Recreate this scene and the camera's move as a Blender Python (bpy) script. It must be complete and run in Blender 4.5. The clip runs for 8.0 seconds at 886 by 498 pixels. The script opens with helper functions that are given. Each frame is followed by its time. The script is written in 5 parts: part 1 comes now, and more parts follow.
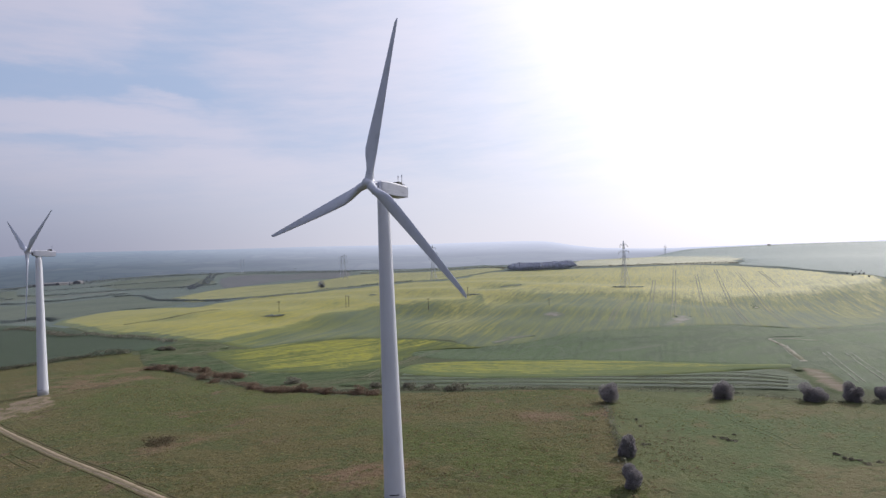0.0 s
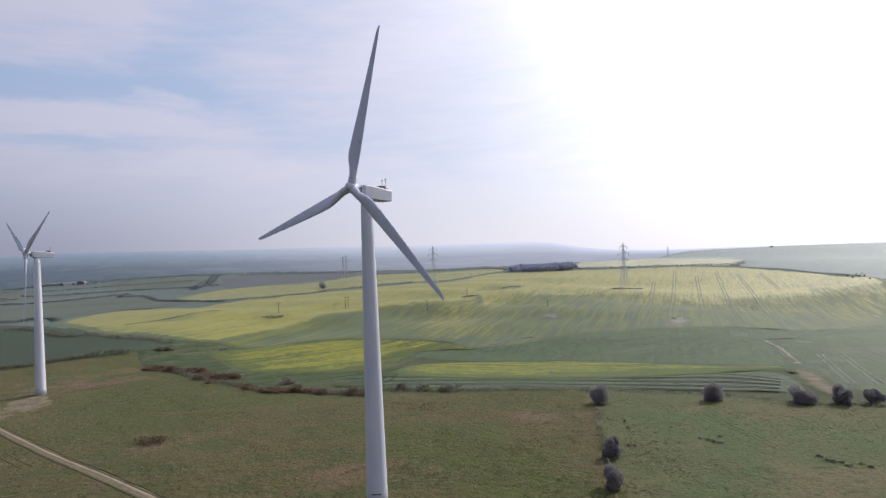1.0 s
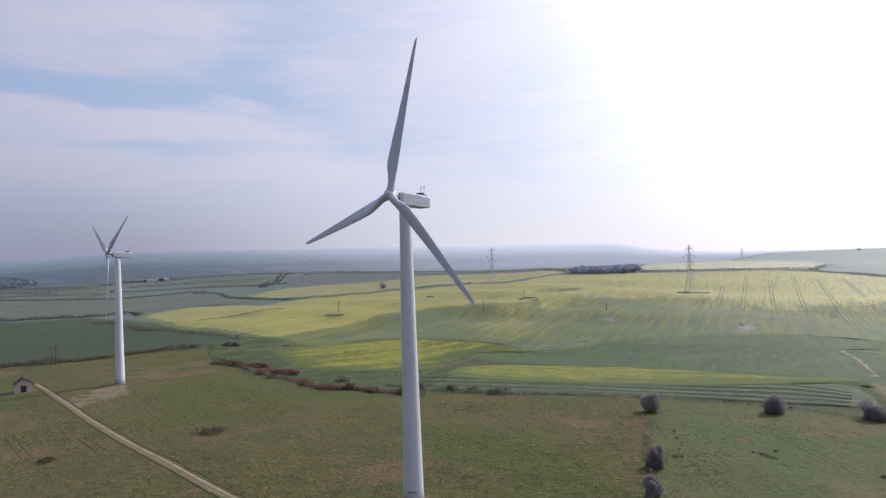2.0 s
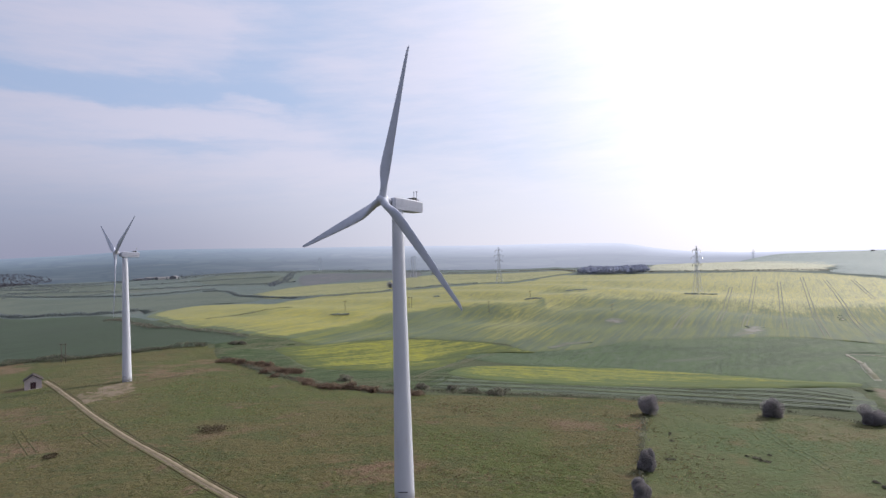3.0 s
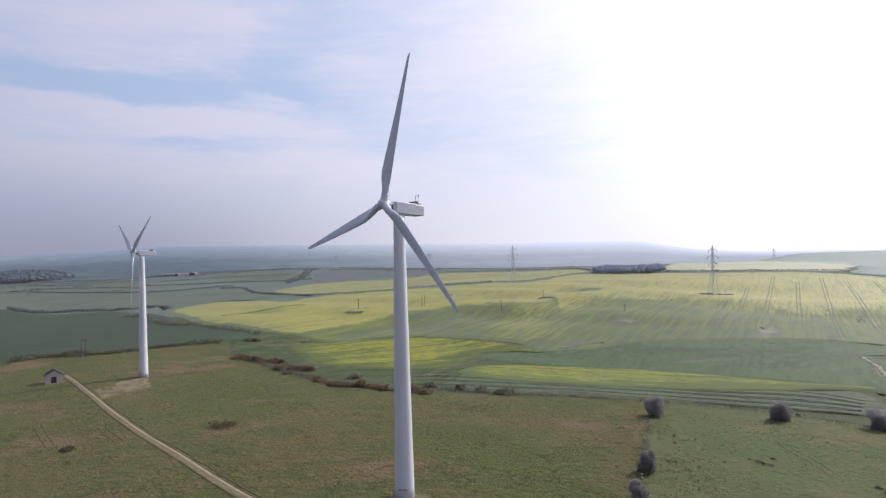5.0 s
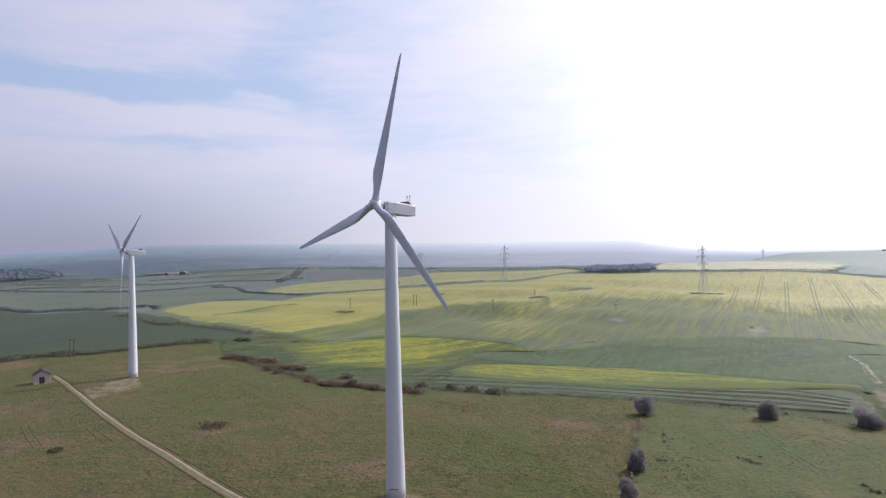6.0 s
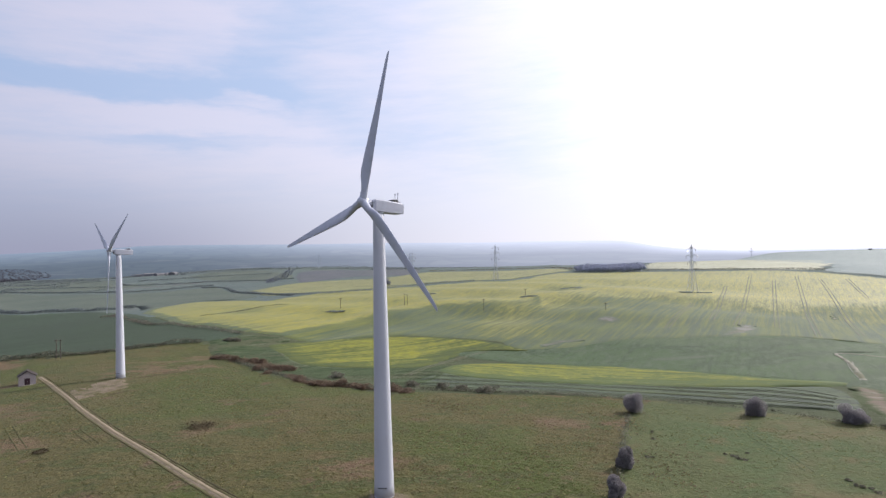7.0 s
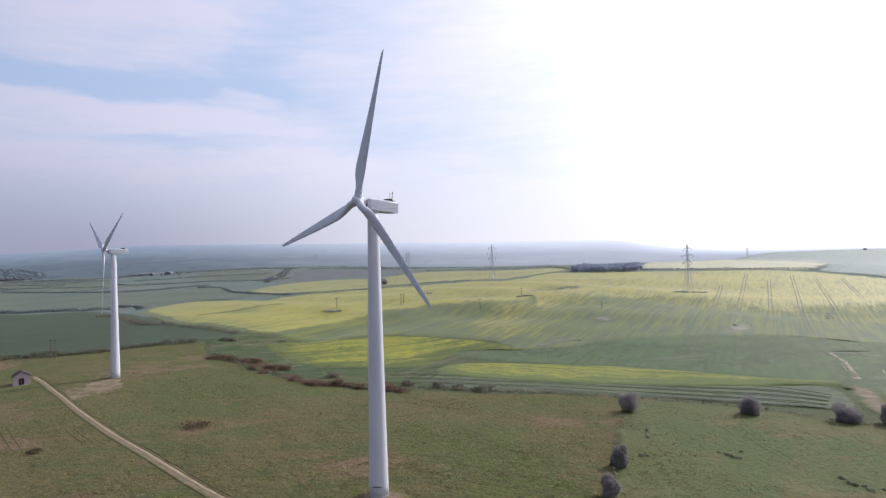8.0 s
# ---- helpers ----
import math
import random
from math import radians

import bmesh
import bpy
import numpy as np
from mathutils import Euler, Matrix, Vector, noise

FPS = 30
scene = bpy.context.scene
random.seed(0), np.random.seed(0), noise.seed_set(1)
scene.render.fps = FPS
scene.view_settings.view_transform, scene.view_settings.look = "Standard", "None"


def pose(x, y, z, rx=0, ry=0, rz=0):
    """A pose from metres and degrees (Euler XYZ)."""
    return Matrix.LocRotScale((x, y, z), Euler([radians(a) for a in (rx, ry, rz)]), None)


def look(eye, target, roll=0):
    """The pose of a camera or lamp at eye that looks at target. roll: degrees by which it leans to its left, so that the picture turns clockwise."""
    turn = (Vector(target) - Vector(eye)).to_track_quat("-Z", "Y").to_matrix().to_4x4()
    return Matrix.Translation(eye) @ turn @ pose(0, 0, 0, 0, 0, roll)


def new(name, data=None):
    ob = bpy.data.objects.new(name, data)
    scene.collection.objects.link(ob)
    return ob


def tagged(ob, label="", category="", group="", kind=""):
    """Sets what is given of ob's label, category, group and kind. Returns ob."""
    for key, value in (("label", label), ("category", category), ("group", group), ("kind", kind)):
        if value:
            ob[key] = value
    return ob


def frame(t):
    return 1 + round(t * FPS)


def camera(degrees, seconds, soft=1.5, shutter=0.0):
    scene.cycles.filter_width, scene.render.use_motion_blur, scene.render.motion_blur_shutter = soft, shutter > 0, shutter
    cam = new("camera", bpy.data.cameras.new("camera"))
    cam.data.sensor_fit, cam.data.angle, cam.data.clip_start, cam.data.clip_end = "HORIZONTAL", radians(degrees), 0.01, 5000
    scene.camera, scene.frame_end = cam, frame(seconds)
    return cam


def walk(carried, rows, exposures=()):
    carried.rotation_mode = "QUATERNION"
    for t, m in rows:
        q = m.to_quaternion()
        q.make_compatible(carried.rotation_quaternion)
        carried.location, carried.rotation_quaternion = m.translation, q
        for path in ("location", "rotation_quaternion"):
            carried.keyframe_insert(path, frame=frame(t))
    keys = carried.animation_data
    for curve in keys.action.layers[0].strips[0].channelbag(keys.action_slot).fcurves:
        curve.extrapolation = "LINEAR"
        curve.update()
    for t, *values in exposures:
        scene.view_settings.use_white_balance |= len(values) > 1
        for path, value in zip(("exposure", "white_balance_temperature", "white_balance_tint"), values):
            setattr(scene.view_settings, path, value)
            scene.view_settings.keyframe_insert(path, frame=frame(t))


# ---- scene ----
cam = camera(77.0, 8.0, soft=1.4)
PATH = [
    (0, (-2.446, 12.37, 37.883), (-2.462, 14.3698, 37.905), -2.3),
    (0.5, (-0.566, 11.636, 37.907), (-0.587, 13.6357, 37.931), -2.3),
    (1, (0.876, 11.121, 38.078), (0.848, 13.1206, 38.104), -2.2),
    (1.1, (1.226, 10.975, 38.14), (1.1781, 12.974, 38.1668), -2.18),
    (1.2, (1.576, 10.829, 38.202), (1.5066, 12.8272, 38.2296), -2.16),
    (1.3, (1.927, 10.682, 38.263), (1.8372, 12.6802, 38.2924), -2.14),
    (1.4, (2.277, 10.536, 38.325), (2.1651, 12.5329, 38.3552), -2.12),
    (1.5, (2.627, 10.39, 38.387), (2.49, 12.3851, 38.418), -2.1),
    (1.6, (3.124, 10.229, 38.457), (2.9573, 12.2216, 38.489), -2.04),
    (1.7, (3.621, 10.068, 38.527), (3.4271, 12.0579, 38.56), -1.98),
    (1.8, (4.117, 9.906, 38.598), (3.9001, 11.8943, 38.631), -1.92),
    (1.9, (4.614, 9.745, 38.668), (4.3753, 11.7306, 38.702), -1.86),
    (2, (5.111, 9.584, 38.738), (4.861, 11.568, 38.773), -1.8),
    (2.1, (5.428, 9.473, 38.814), (5.1741, 11.4562, 38.8491), -1.77),
    (2.2, (5.744, 9.361, 38.891), (5.487, 11.3444, 38.9251), -1.75),
    (3.3, (9.228, 8.137, 39.73), (8.9383, 10.1154, 39.7619), -1.45),
    (3.5, (9.861, 7.914, 39.883), (9.572, 9.8928, 39.914), -1.4),
    (4, (10.795, 7.669, 40.165), (10.506, 9.6478, 40.193), -1.4),
    (4.2, (10.913, 7.564, 40.182), (10.6096, 9.5409, 40.2098), -1.36),
    (4.5, (11.089, 7.407, 40.208), (10.767, 9.3807, 40.235), -1.3),
    (4.7, (11.121, 7.368, 40.239), (10.7875, 9.3398, 40.2658), -1.29),
    (5.15, (11.2, 7.26, 40.33), (10.8561, 9.2302, 40.3545), -1.26),
    (5.8, (11.296, 7.153, 40.413), (10.9732, 9.1267, 40.4352), -1.21),
    (6, (11.328, 7.114, 40.444), (11.013, 9.0889, 40.466), -1.2),
    (6.5, (11.609, 7.172, 40.231), (11.3119, 9.1497, 40.253), -1.3),
    (7, (11.818, 7.252, 40.118), (11.5339, 9.2316, 40.139), -1.3),
    (7.5, (12.065, 7.274, 40.245), (11.7879, 9.2546, 40.263), -1.3),
    (8, (12.197, 7.25, 39.983), (11.924, 9.2312, 40.003), -1.3),
]
walk(cam, [(t, look(eye, target, roll)) for t, eye, target, roll in PATH],
     [(0.0, 0.0), (1.0, 0.02), (2.0, 0.08), (3.5, 0.18), (4.5, 0.19), (6.0, 0.26), (8.0, 0.30)])

# ---------------------------------------------------------------- light
SUN_BEARING, SUN_HEIGHT = 47.0, 33.0
SUN = Vector((math.sin(radians(SUN_BEARING)) * math.cos(radians(SUN_HEIGHT)),
              math.cos(radians(SUN_BEARING)) * math.cos(radians(SUN_HEIGHT)),
              math.sin(radians(SUN_HEIGHT))))
sun = new("sun", bpy.data.lights.new("sun", "SUN"))
sun.data.energy, sun.data.angle, sun.data.color = 3.1, radians(0.8), (1.0, 0.95, 0.89)
sun.matrix_world = look(SUN * 400, (0, 0, 0))


def link(nt, a, b):
    nt.links.new(a, b)


def math_node(nt, op, a, b=None, clamp=False):
    n = nt.nodes.new("ShaderNodeMath")
    n.operation, n.use_clamp = op, clamp
    for k, v in enumerate((a, b)):
        if v is None:
            continue
        if isinstance(v, (int, float)):
            n.inputs[k].default_value = v
        else:
            link(nt, v, n.inputs[k])
    return n.outputs[0]


def mix_node(nt, fac, a, b, blend="MIX"):
    n = nt.nodes.new("ShaderNodeMix")
    n.data_type, n.blend_type = "RGBA", blend
    for k, v in ((0, fac), (6, a), (7, b)):
        if isinstance(v, (int, float)):
            n.inputs[k].default_value = v
        elif isinstance(v, tuple):
            n.inputs[k].default_value = (*v, 1)
        else:
            link(nt, v, n.inputs[k])
    return n.outputs[2]


def span(nt, v, lo, hi, a=0.0, b=1.0):
    n = nt.nodes.new("ShaderNodeMapRange")
    n.interpolation_type = "SMOOTHSTEP"
    link(nt, v, n.inputs[0])
    for k, q in enumerate((lo, hi, a, b)):
        n.inputs[k + 1].default_value = q
    return n.outputs[0]


def noise_node(nt, vec, scale, detail=4.0, rough=0.55, stretch=(1, 1, 1), turn=0.0, shift=0.0):
    mp = nt.nodes.new("ShaderNodeMapping")
    mp.vector_type = "TEXTURE"
    mp.inputs["Scale"].default_value = [1 / v for v in stretch]
    mp.inputs["Rotation"].default_value = (0, 0, radians(turn))
    mp.inputs["Location"].default_value = (shift, shift * 0.7, shift * 0.3)
    link(nt, vec, mp.inputs["Vector"])
    n = nt.nodes.new("ShaderNodeTexNoise")
    n.inputs["Scale"].default_value, n.inputs["Detail"].default_value = scale, detail
    n.inputs["Roughness"].default_value = rough
    link(nt, mp.outputs[0], n.inputs["Vector"])
    return n.outputs[0]


ONE = (1, 1, 1)
# gaps (below zero) and banks of cloud: bearing and height, half width and height, lean, softness, depth
SKY_BANKS = [((-38, 15.4), (14.0, 1.1), 1, 0.8, -1.0), ((-24.5, 19.0), (3.6, 4.5), -25, 0.8, -0.50), ((-34, 11.2), (8.0, 0.7), 2, 0.7, -0.40),
             ((-17, 13.0), (5.0, 3.0), 0, 0.8, -0.30), ((-45, 19.5), (9.0, 0.8), 4, 0.8, -0.25),
             ((-37, 20.6), (12.0, 2.6), 3, 0.6, 0.45), ((-37, 13.0), (15.0, 0.9), -2, 0.8, 0.45), ((-27.7, 14.9), (3.2, 0.45), -4, 0.6, 0.60),
             ((-5.0, 19.5), (7.0, 3.0), 10, 0.5, 0.40), ((-24, 9.5), (9.0, 1.2), 0, 0.7, 0.25)]


def make_world():
    world = bpy.data.worlds.new("sky")
    scene.world = world
    world.use_nodes = True
    nt = world.node_tree
    nt.nodes.clear()
    out = nt.nodes.new("ShaderNodeOutputWorld")
    back = nt.nodes.new("ShaderNodeBackground")
    link(nt, back.outputs[0], out.inputs[0])
    sky = nt.nodes.new("ShaderNodeTexSky")
    sky.sky_type, sky.sun_disc = "NISHITA", False
    sky.sun_elevation, sky.sun_rotation = radians(SUN_HEIGHT), radians(SUN_BEARING)
    sky.air_density, sky.dust_density, sky.ozone_density = 1.0, 2.5, 1.0
    co = nt.nodes.new("ShaderNodeTexCoord").outputs["Generated"]
    sep = nt.nodes.new("ShaderNodeSeparateXYZ")
    link(nt, co, sep.inputs[0])
    # bearing and height over the horizon, in degrees, stirred a little
    bearing = math_node(nt, "MULTIPLY", math_node(nt, "ARCTAN2", sep.outputs[0], sep.outputs[1]), 57.2958)
    height = math_node(nt, "MULTIPLY", math_node(nt, "ARCSINE", sep.outputs[2]), 57.2958)
    plain = nt.nodes.new("ShaderNodeCombineXYZ")
    link(nt, bearing, plain.inputs[0])
    link(nt, height, plain.inputs[1])
    stir = noise_node(nt, plain.outputs[0], 0.14, 5, 0.6, (0.5, 1.5, 1), 0, 3.1)
    stir_up = noise_node(nt, plain.outputs[0], 0.17, 6, 0.62, (0.45, 1.6, 1), 0, 17.4)
    dome = nt.nodes.new("ShaderNodeCombineXYZ")
    link(nt, math_node(nt, "ADD", bearing, math_node(nt, "MULTIPLY", math_node(nt, "SUBTRACT", stir, 0.5), 15.0)), dome.inputs[0])
    link(nt, math_node(nt, "ADD", height, math_node(nt, "MULTIPLY", math_node(nt, "SUBTRACT", stir_up, 0.5), 5.0)), dome.inputs[1])

    def bank(at, half, lean, soft):
        """1 inside a long bank of cloud or a gap, falling to 0 over its edge."""
        mp = nt.nodes.new("ShaderNodeMapping")
        mp.vector_type = "TEXTURE"
        mp.inputs["Location"].default_value = (*at, 0)
        mp.inputs["Rotation"].default_value = (0, 0, radians(lean))
        mp.inputs["Scale"].default_value = (*half, 1)
        link(nt, dome.outputs[0], mp.inputs["Vector"])
        ln = nt.nodes.new("ShaderNodeVectorMath")
        ln.operation = "LENGTH"
        link(nt, mp.outputs[0], ln.inputs[0])
        return span(nt, ln.outputs["Value"], 1.0 - soft, 1.0 + soft, 1.0, 0.0)

    big = noise_node(nt, dome.outputs[0], 0.055, 6, 0.55, (0.55, 1.5, 1), 2, 5.3)
    wisp = noise_node(nt, plain.outputs[0], 0.16, 7, 0.60, (0.35, 2.0, 1), -2, 1.7)
    cover = math_node(nt, "ADD", math_node(nt, "MULTIPLY", math_node(nt, "SUBTRACT", big, 0.5), 1.5), 0.66)
    cover = math_node(nt, "ADD", cover, math_node(nt, "MULTIPLY", math_node(nt, "SUBTRACT", wisp, 0.5), 1.3))
    streak = noise_node(nt, plain.outputs[0], 0.42, 7, 0.66, (0.30, 2.2, 1), 4, 23.0)
    cover = math_node(nt, "ADD", cover, math_node(nt, "MULTIPLY", math_node(nt, "SUBTRACT", streak, 0.5), 1.1))
    for at, half, lean, soft, depth in SKY_BANKS:
        cover = math_node(nt, "ADD", cover, math_node(nt, "MULTIPLY", bank(at, half, lean, soft), depth))
    cover = span(nt, cover, -0.35, 1.25)
    low = span(nt, sep.outputs[2], 0.02, 0.16)
    cover = math_node(nt, "MULTIPLY", cover, low)
    # bright hazy air round the sun
    dot = nt.nodes.new("ShaderNodeVectorMath")
    dot.operation = "DOT_PRODUCT"
    link(nt, co, dot.inputs[0])
    dot.inputs[1].default_value = SUN
    near = math_node(nt, "MAXIMUM", dot.outputs["Value"], 0.0)
    wide = math_node(nt, "POWER", near, 5.6)
    tight = math_node(nt, "POWER", near, 40.0)
    glow = math_node(nt, "ADD", math_node(nt, "MULTIPLY", wide, 1.12), math_node(nt, "MULTIPLY", tight, 2.2))
    sky_scaled = mix_node(nt, 1.0, sky.outputs[0], (0.088, 0.088, 0.092), "MULTIPLY")
    ahead = span(nt, dot.outputs["Value"], -0.7, 0.55)
    air = mix_node(nt, 0.70, sky_scaled, mix_node(nt, ahead, (0.22, 0.31, 0.51), (0.49, 0.60, 0.85)))
    cloud = mix_node(nt, 0.70, sky_scaled, mix_node(nt, ahead, (0.345, 0.328, 0.435), (0.80, 0.765, 0.92)))
    both = mix_node(nt, math_node(nt, "MULTIPLY", cover, 0.9), air, cloud)
    haze = span(nt, sep.outputs[2], -0.02, 0.22, 1.0, 0.0)
    sunny = span(nt, dot.outputs["Value"], 0.0, 0.64)
    both = mix_node(nt, math_node(nt, "MULTIPLY", haze, 0.75), both, mix_node(nt, sunny, (0.278, 0.264, 0.350), (0.80, 0.765, 0.84)))
    glow_col = mix_node(nt, 1.0, glow, (1.0, 0.97, 0.95), "MULTIPLY")
    link(nt, mix_node(nt, 1.0, both, glow_col, "ADD"), back.inputs[0])
    back.inputs[1].default_value = 1.0


make_world()


# ---------------------------------------------------------------- materials
def blank(name, rough=0.8, metal=0.0, spec=0.3):
    m = bpy.data.materials.new(name)
    m.use_nodes = True
    nt = m.node_tree
    b = nt.nodes["Principled BSDF"]
    b.inputs["Roughness"].default_value, b.inputs["Metallic"].default_value = rough, metal
    b.inputs["Specular IOR Level"].default_value = spec
    return m, nt, b


def surface(name, base, layers=(), rough=0.85, metal=0.0, spec=0.25, bump=0.0, bump_scale=2.0, sheen=0.0, island=0.0, rim=None, tint=(0.80, 1.0, 0.70)):
    """Layers: (colour, scale, low, high, stretch, turn) laid one over the other by noise."""
    m, nt, b = blank(name, rough, metal, spec)
    co = nt.nodes.new("ShaderNodeTexCoord").outputs["Object"]
    col = mix_node(nt, 0.0, base, base)
    for k, (c, scale, lo, hi, stretch, turn) in enumerate(layers):
        f = span(nt, noise_node(nt, co, scale, 5, 0.6, stretch, turn, 11.3 * k + 2), lo, hi)
        col = mix_node(nt, f, col, c)
    if island:
        geo = nt.nodes.new("ShaderNodeNewGeometry")
        dark = span(nt, geo.outputs["Random Per Island"], 0, 1, 1 - island, 1 + island)
        col = mix_node(nt, 1.0, col, dark, "MULTIPLY")
    if rim:
        # grass creeping in from the edge of a bare patch
        gap = nt.nodes.new("ShaderNodeAttribute")
        gap.attribute_name = "margin"
        creep = math_node(nt, "MULTIPLY", math_node(nt, "SUBTRACT", noise_node(nt, co, 0.5, 5, 0.65, (0.5, 1.4, 1), -13, 6), 0.5), rim[1] * 3.0)
        col = mix_node(nt, span(nt, math_node(nt, "ADD", gap.outputs["Fac"], creep), 0.0, rim[1]), rim[0], col)
    link(nt, col, b.inputs["Base Color"])
    if sheen:
        b.inputs["Sheen Weight"].default_value = sheen
        b.inputs["Sheen Roughness"].default_value = 0.45
        b.inputs["Sheen Tint"].default_value = (*tint, 1)
    if bump:
        bn = nt.nodes.new("ShaderNodeBump")
        bn.inputs["Strength"].default_value, bn.inputs["Distance"].default_value = bump, 0.9 / bump_scale
        link(nt, noise_node(nt, co, bump_scale, 6, 0.65), bn.inputs["Height"])
        link(nt, bn.outputs[0], b.inputs["Normal"])
    return m


def leafy(name, base, tip, through_light=0.35, patchy=(0.65, 1.3)):
    m, nt, b = blank(name, 0.85, 0.0, 0.08)
    geo = nt.nodes.new("ShaderNodeNewGeometry")
    co = nt.nodes.new("ShaderNodeTexCoord").outputs["Object"]
    col = mix_node(nt, geo.outputs["Random Per Island"], base, tip)
    patch = span(nt, noise_node(nt, co, 0.35, 4), 0.3, 0.7, *patchy)
    col = mix_node(nt, 1.0, col, patch, "MULTIPLY")
    link(nt, col, b.inputs["Base Color"])
    tr = nt.nodes.new("ShaderNodeBsdfTranslucent")
    link(nt, col, tr.inputs[0])
    ms = nt.nodes.new("ShaderNodeMixShader")
    ms.inputs[0].default_value = through_light
    link(nt, b.outputs[0], ms.inputs[1])
    link(nt, tr.outputs[0], ms.inputs[2])
    link(nt, ms.outputs[0], nt.nodes["Material Output"].inputs[0])
    return m


def rape(name, amount, turn, thin=(), dull=(0.130, 0.138, 0.012), bright=(0.235, 0.230, 0.014), sheen=0.04, margin=5.0, speckle=3.0, soft=0.0, tint=(0.80, 1.0, 0.62), rough=0.78, spec=0.16, rows=3.0, row_scale=0.30, dab_scale=0.9, clumps=1.0, leaf=((0.040, 0.052, 0.024), (0.064, 0.074, 0.030))):
    """Oilseed rape: flower cover by noise at three sizes, drill rows, and thin patches (x, y, rx, ry, turn, depth)."""
    m, nt, b = blank(name, rough, 0.0, spec)
    co = nt.nodes.new("ShaderNodeTexCoord").outputs["Object"]
    big = noise_node(nt, co, 0.018, 4, 0.55, (1, 1, 1), 0, 5)
    mid = noise_node(nt, co, 0.17, 5, 0.6, (0.14, 1.0, 1), turn, 1)
    row = noise_node(nt, co, row_scale, 4, 0.62, (0.03, 1.6, 1), turn, 8)
    fine = noise_node(nt, co, 1.0, 4, 0.65, (0.10, 1.2, 1), turn, 3)
    d = math_node(nt, "ADD", math_node(nt, "MULTIPLY", math_node(nt, "SUBTRACT", big, 0.5), 0.9), amount)
    d = math_node(nt, "ADD", d, math_node(nt, "MULTIPLY", math_node(nt, "SUBTRACT", mid, 0.5), 0.6))
    d = math_node(nt, "ADD", d, math_node(nt, "MULTIPLY", math_node(nt, "SUBTRACT", row, 0.5), rows))
    d = math_node(nt, "ADD", d, math_node(nt, "MULTIPLY", math_node(nt, "SUBTRACT", fine, 0.5), rows * 0.5))
    rim = nt.nodes.new("ShaderNodeAttribute")
    rim.attribute_name = "margin"
    edge = math_node(nt, "ADD", rim.outputs["Fac"], math_node(nt, "MULTIPLY", math_node(nt, "SUBTRACT", mid, 0.5), margin * 2.5))
    d = math_node(nt, "SUBTRACT", d, span(nt, edge, margin * 0.3, margin * 1.3, 1.2, 0.0))
    bare = nt.nodes.new("ShaderNodeAttribute")
    bare.attribute_name = "thinness"
    d = math_node(nt, "SUBTRACT", d, bare.outputs["Fac"])
    speck = noise_node(nt, co, dab_scale, 4, 0.7, ONE, 0, 13)
    d = math_node(nt, "ADD", d, math_node(nt, "MULTIPLY", math_node(nt, "SUBTRACT", speck, 0.5), speckle))
    for x, y, rx, ry, a, depth in thin:
        mp = nt.nodes.new("ShaderNodeMapping")
        mp.vector_type = "TEXTURE"
        mp.inputs["Location"].default_value = (x, y, 0)
        mp.inputs["Rotation"].default_value = (0, 0, radians(a))
        mp.inputs["Scale"].default_value = (rx, ry, 400)
        link(nt, co, mp.inputs["Vector"])
        ln = nt.nodes.new("ShaderNodeVectorMath")
        ln.operation = "LENGTH"
        link(nt, mp.outputs[0], ln.inputs[0])
        warped = math_node(nt, "ADD", ln.outputs["Value"], math_node(nt, "MULTIPLY", math_node(nt, "SUBTRACT", big, 0.5), 1.2))
        d = math_node(nt, "SUBTRACT", d, span(nt, warped, 0.35, 1.30, depth, 0.0))
    f = span(nt, d, -0.35 - soft, 1.25 + soft)
    # flower heads shine where the green leaves do not
    link(nt, span(nt, f, 0.15, 0.65, min(1.0, rough + 0.14), rough), b.inputs["Roughness"])
    link(nt, span(nt, f, 0.10, 0.60, spec * 0.45, spec), b.inputs["Specular IOR Level"])
    b.inputs["Sheen Weight"].default_value = sheen
    green = mix_node(nt, span(nt, math_node(nt, "ADD", math_node(nt, "MULTIPLY", mid, 0.45), math_node(nt, "MULTIPLY", row, 0.55)), 0.38, 0.62), *leaf)
    gold = mix_node(nt, span(nt, fine, 0.3, 0.7), dull, bright)
    clump = noise_node(nt, co, 0.24, 3, 0.6, (0.6, 1.0, 1), turn, 31)
    col = mix_node(nt, f, green, gold)
    col = mix_node(nt, span(nt, clump, 0.50, 0.60, 0.0, 0.55 * clumps), col, mix_node(nt, 0.5, green, dull))
    col = mix_node(nt, span(nt, clump, 0.30, 0.44, 0.45 * clumps, 0.0), col, mix_node(nt, f, (0.085, 0.092, 0.040), bright))
    link(nt, col, b.inputs["Base Color"])
    b.inputs["Sheen Roughness"].default_value = 0.45
    b.inputs["Sheen Tint"].default_value = (*tint, 1)
    bn = nt.nodes.new("ShaderNodeBump")
    bn.inputs["Strength"].default_value, bn.inputs["Distance"].default_value = 0.35, 0.6
    link(nt, math_node(nt, "ADD", row, fine), bn.inputs["Height"])
    link(nt, bn.outputs[0], b.inputs["Normal"])
    return m


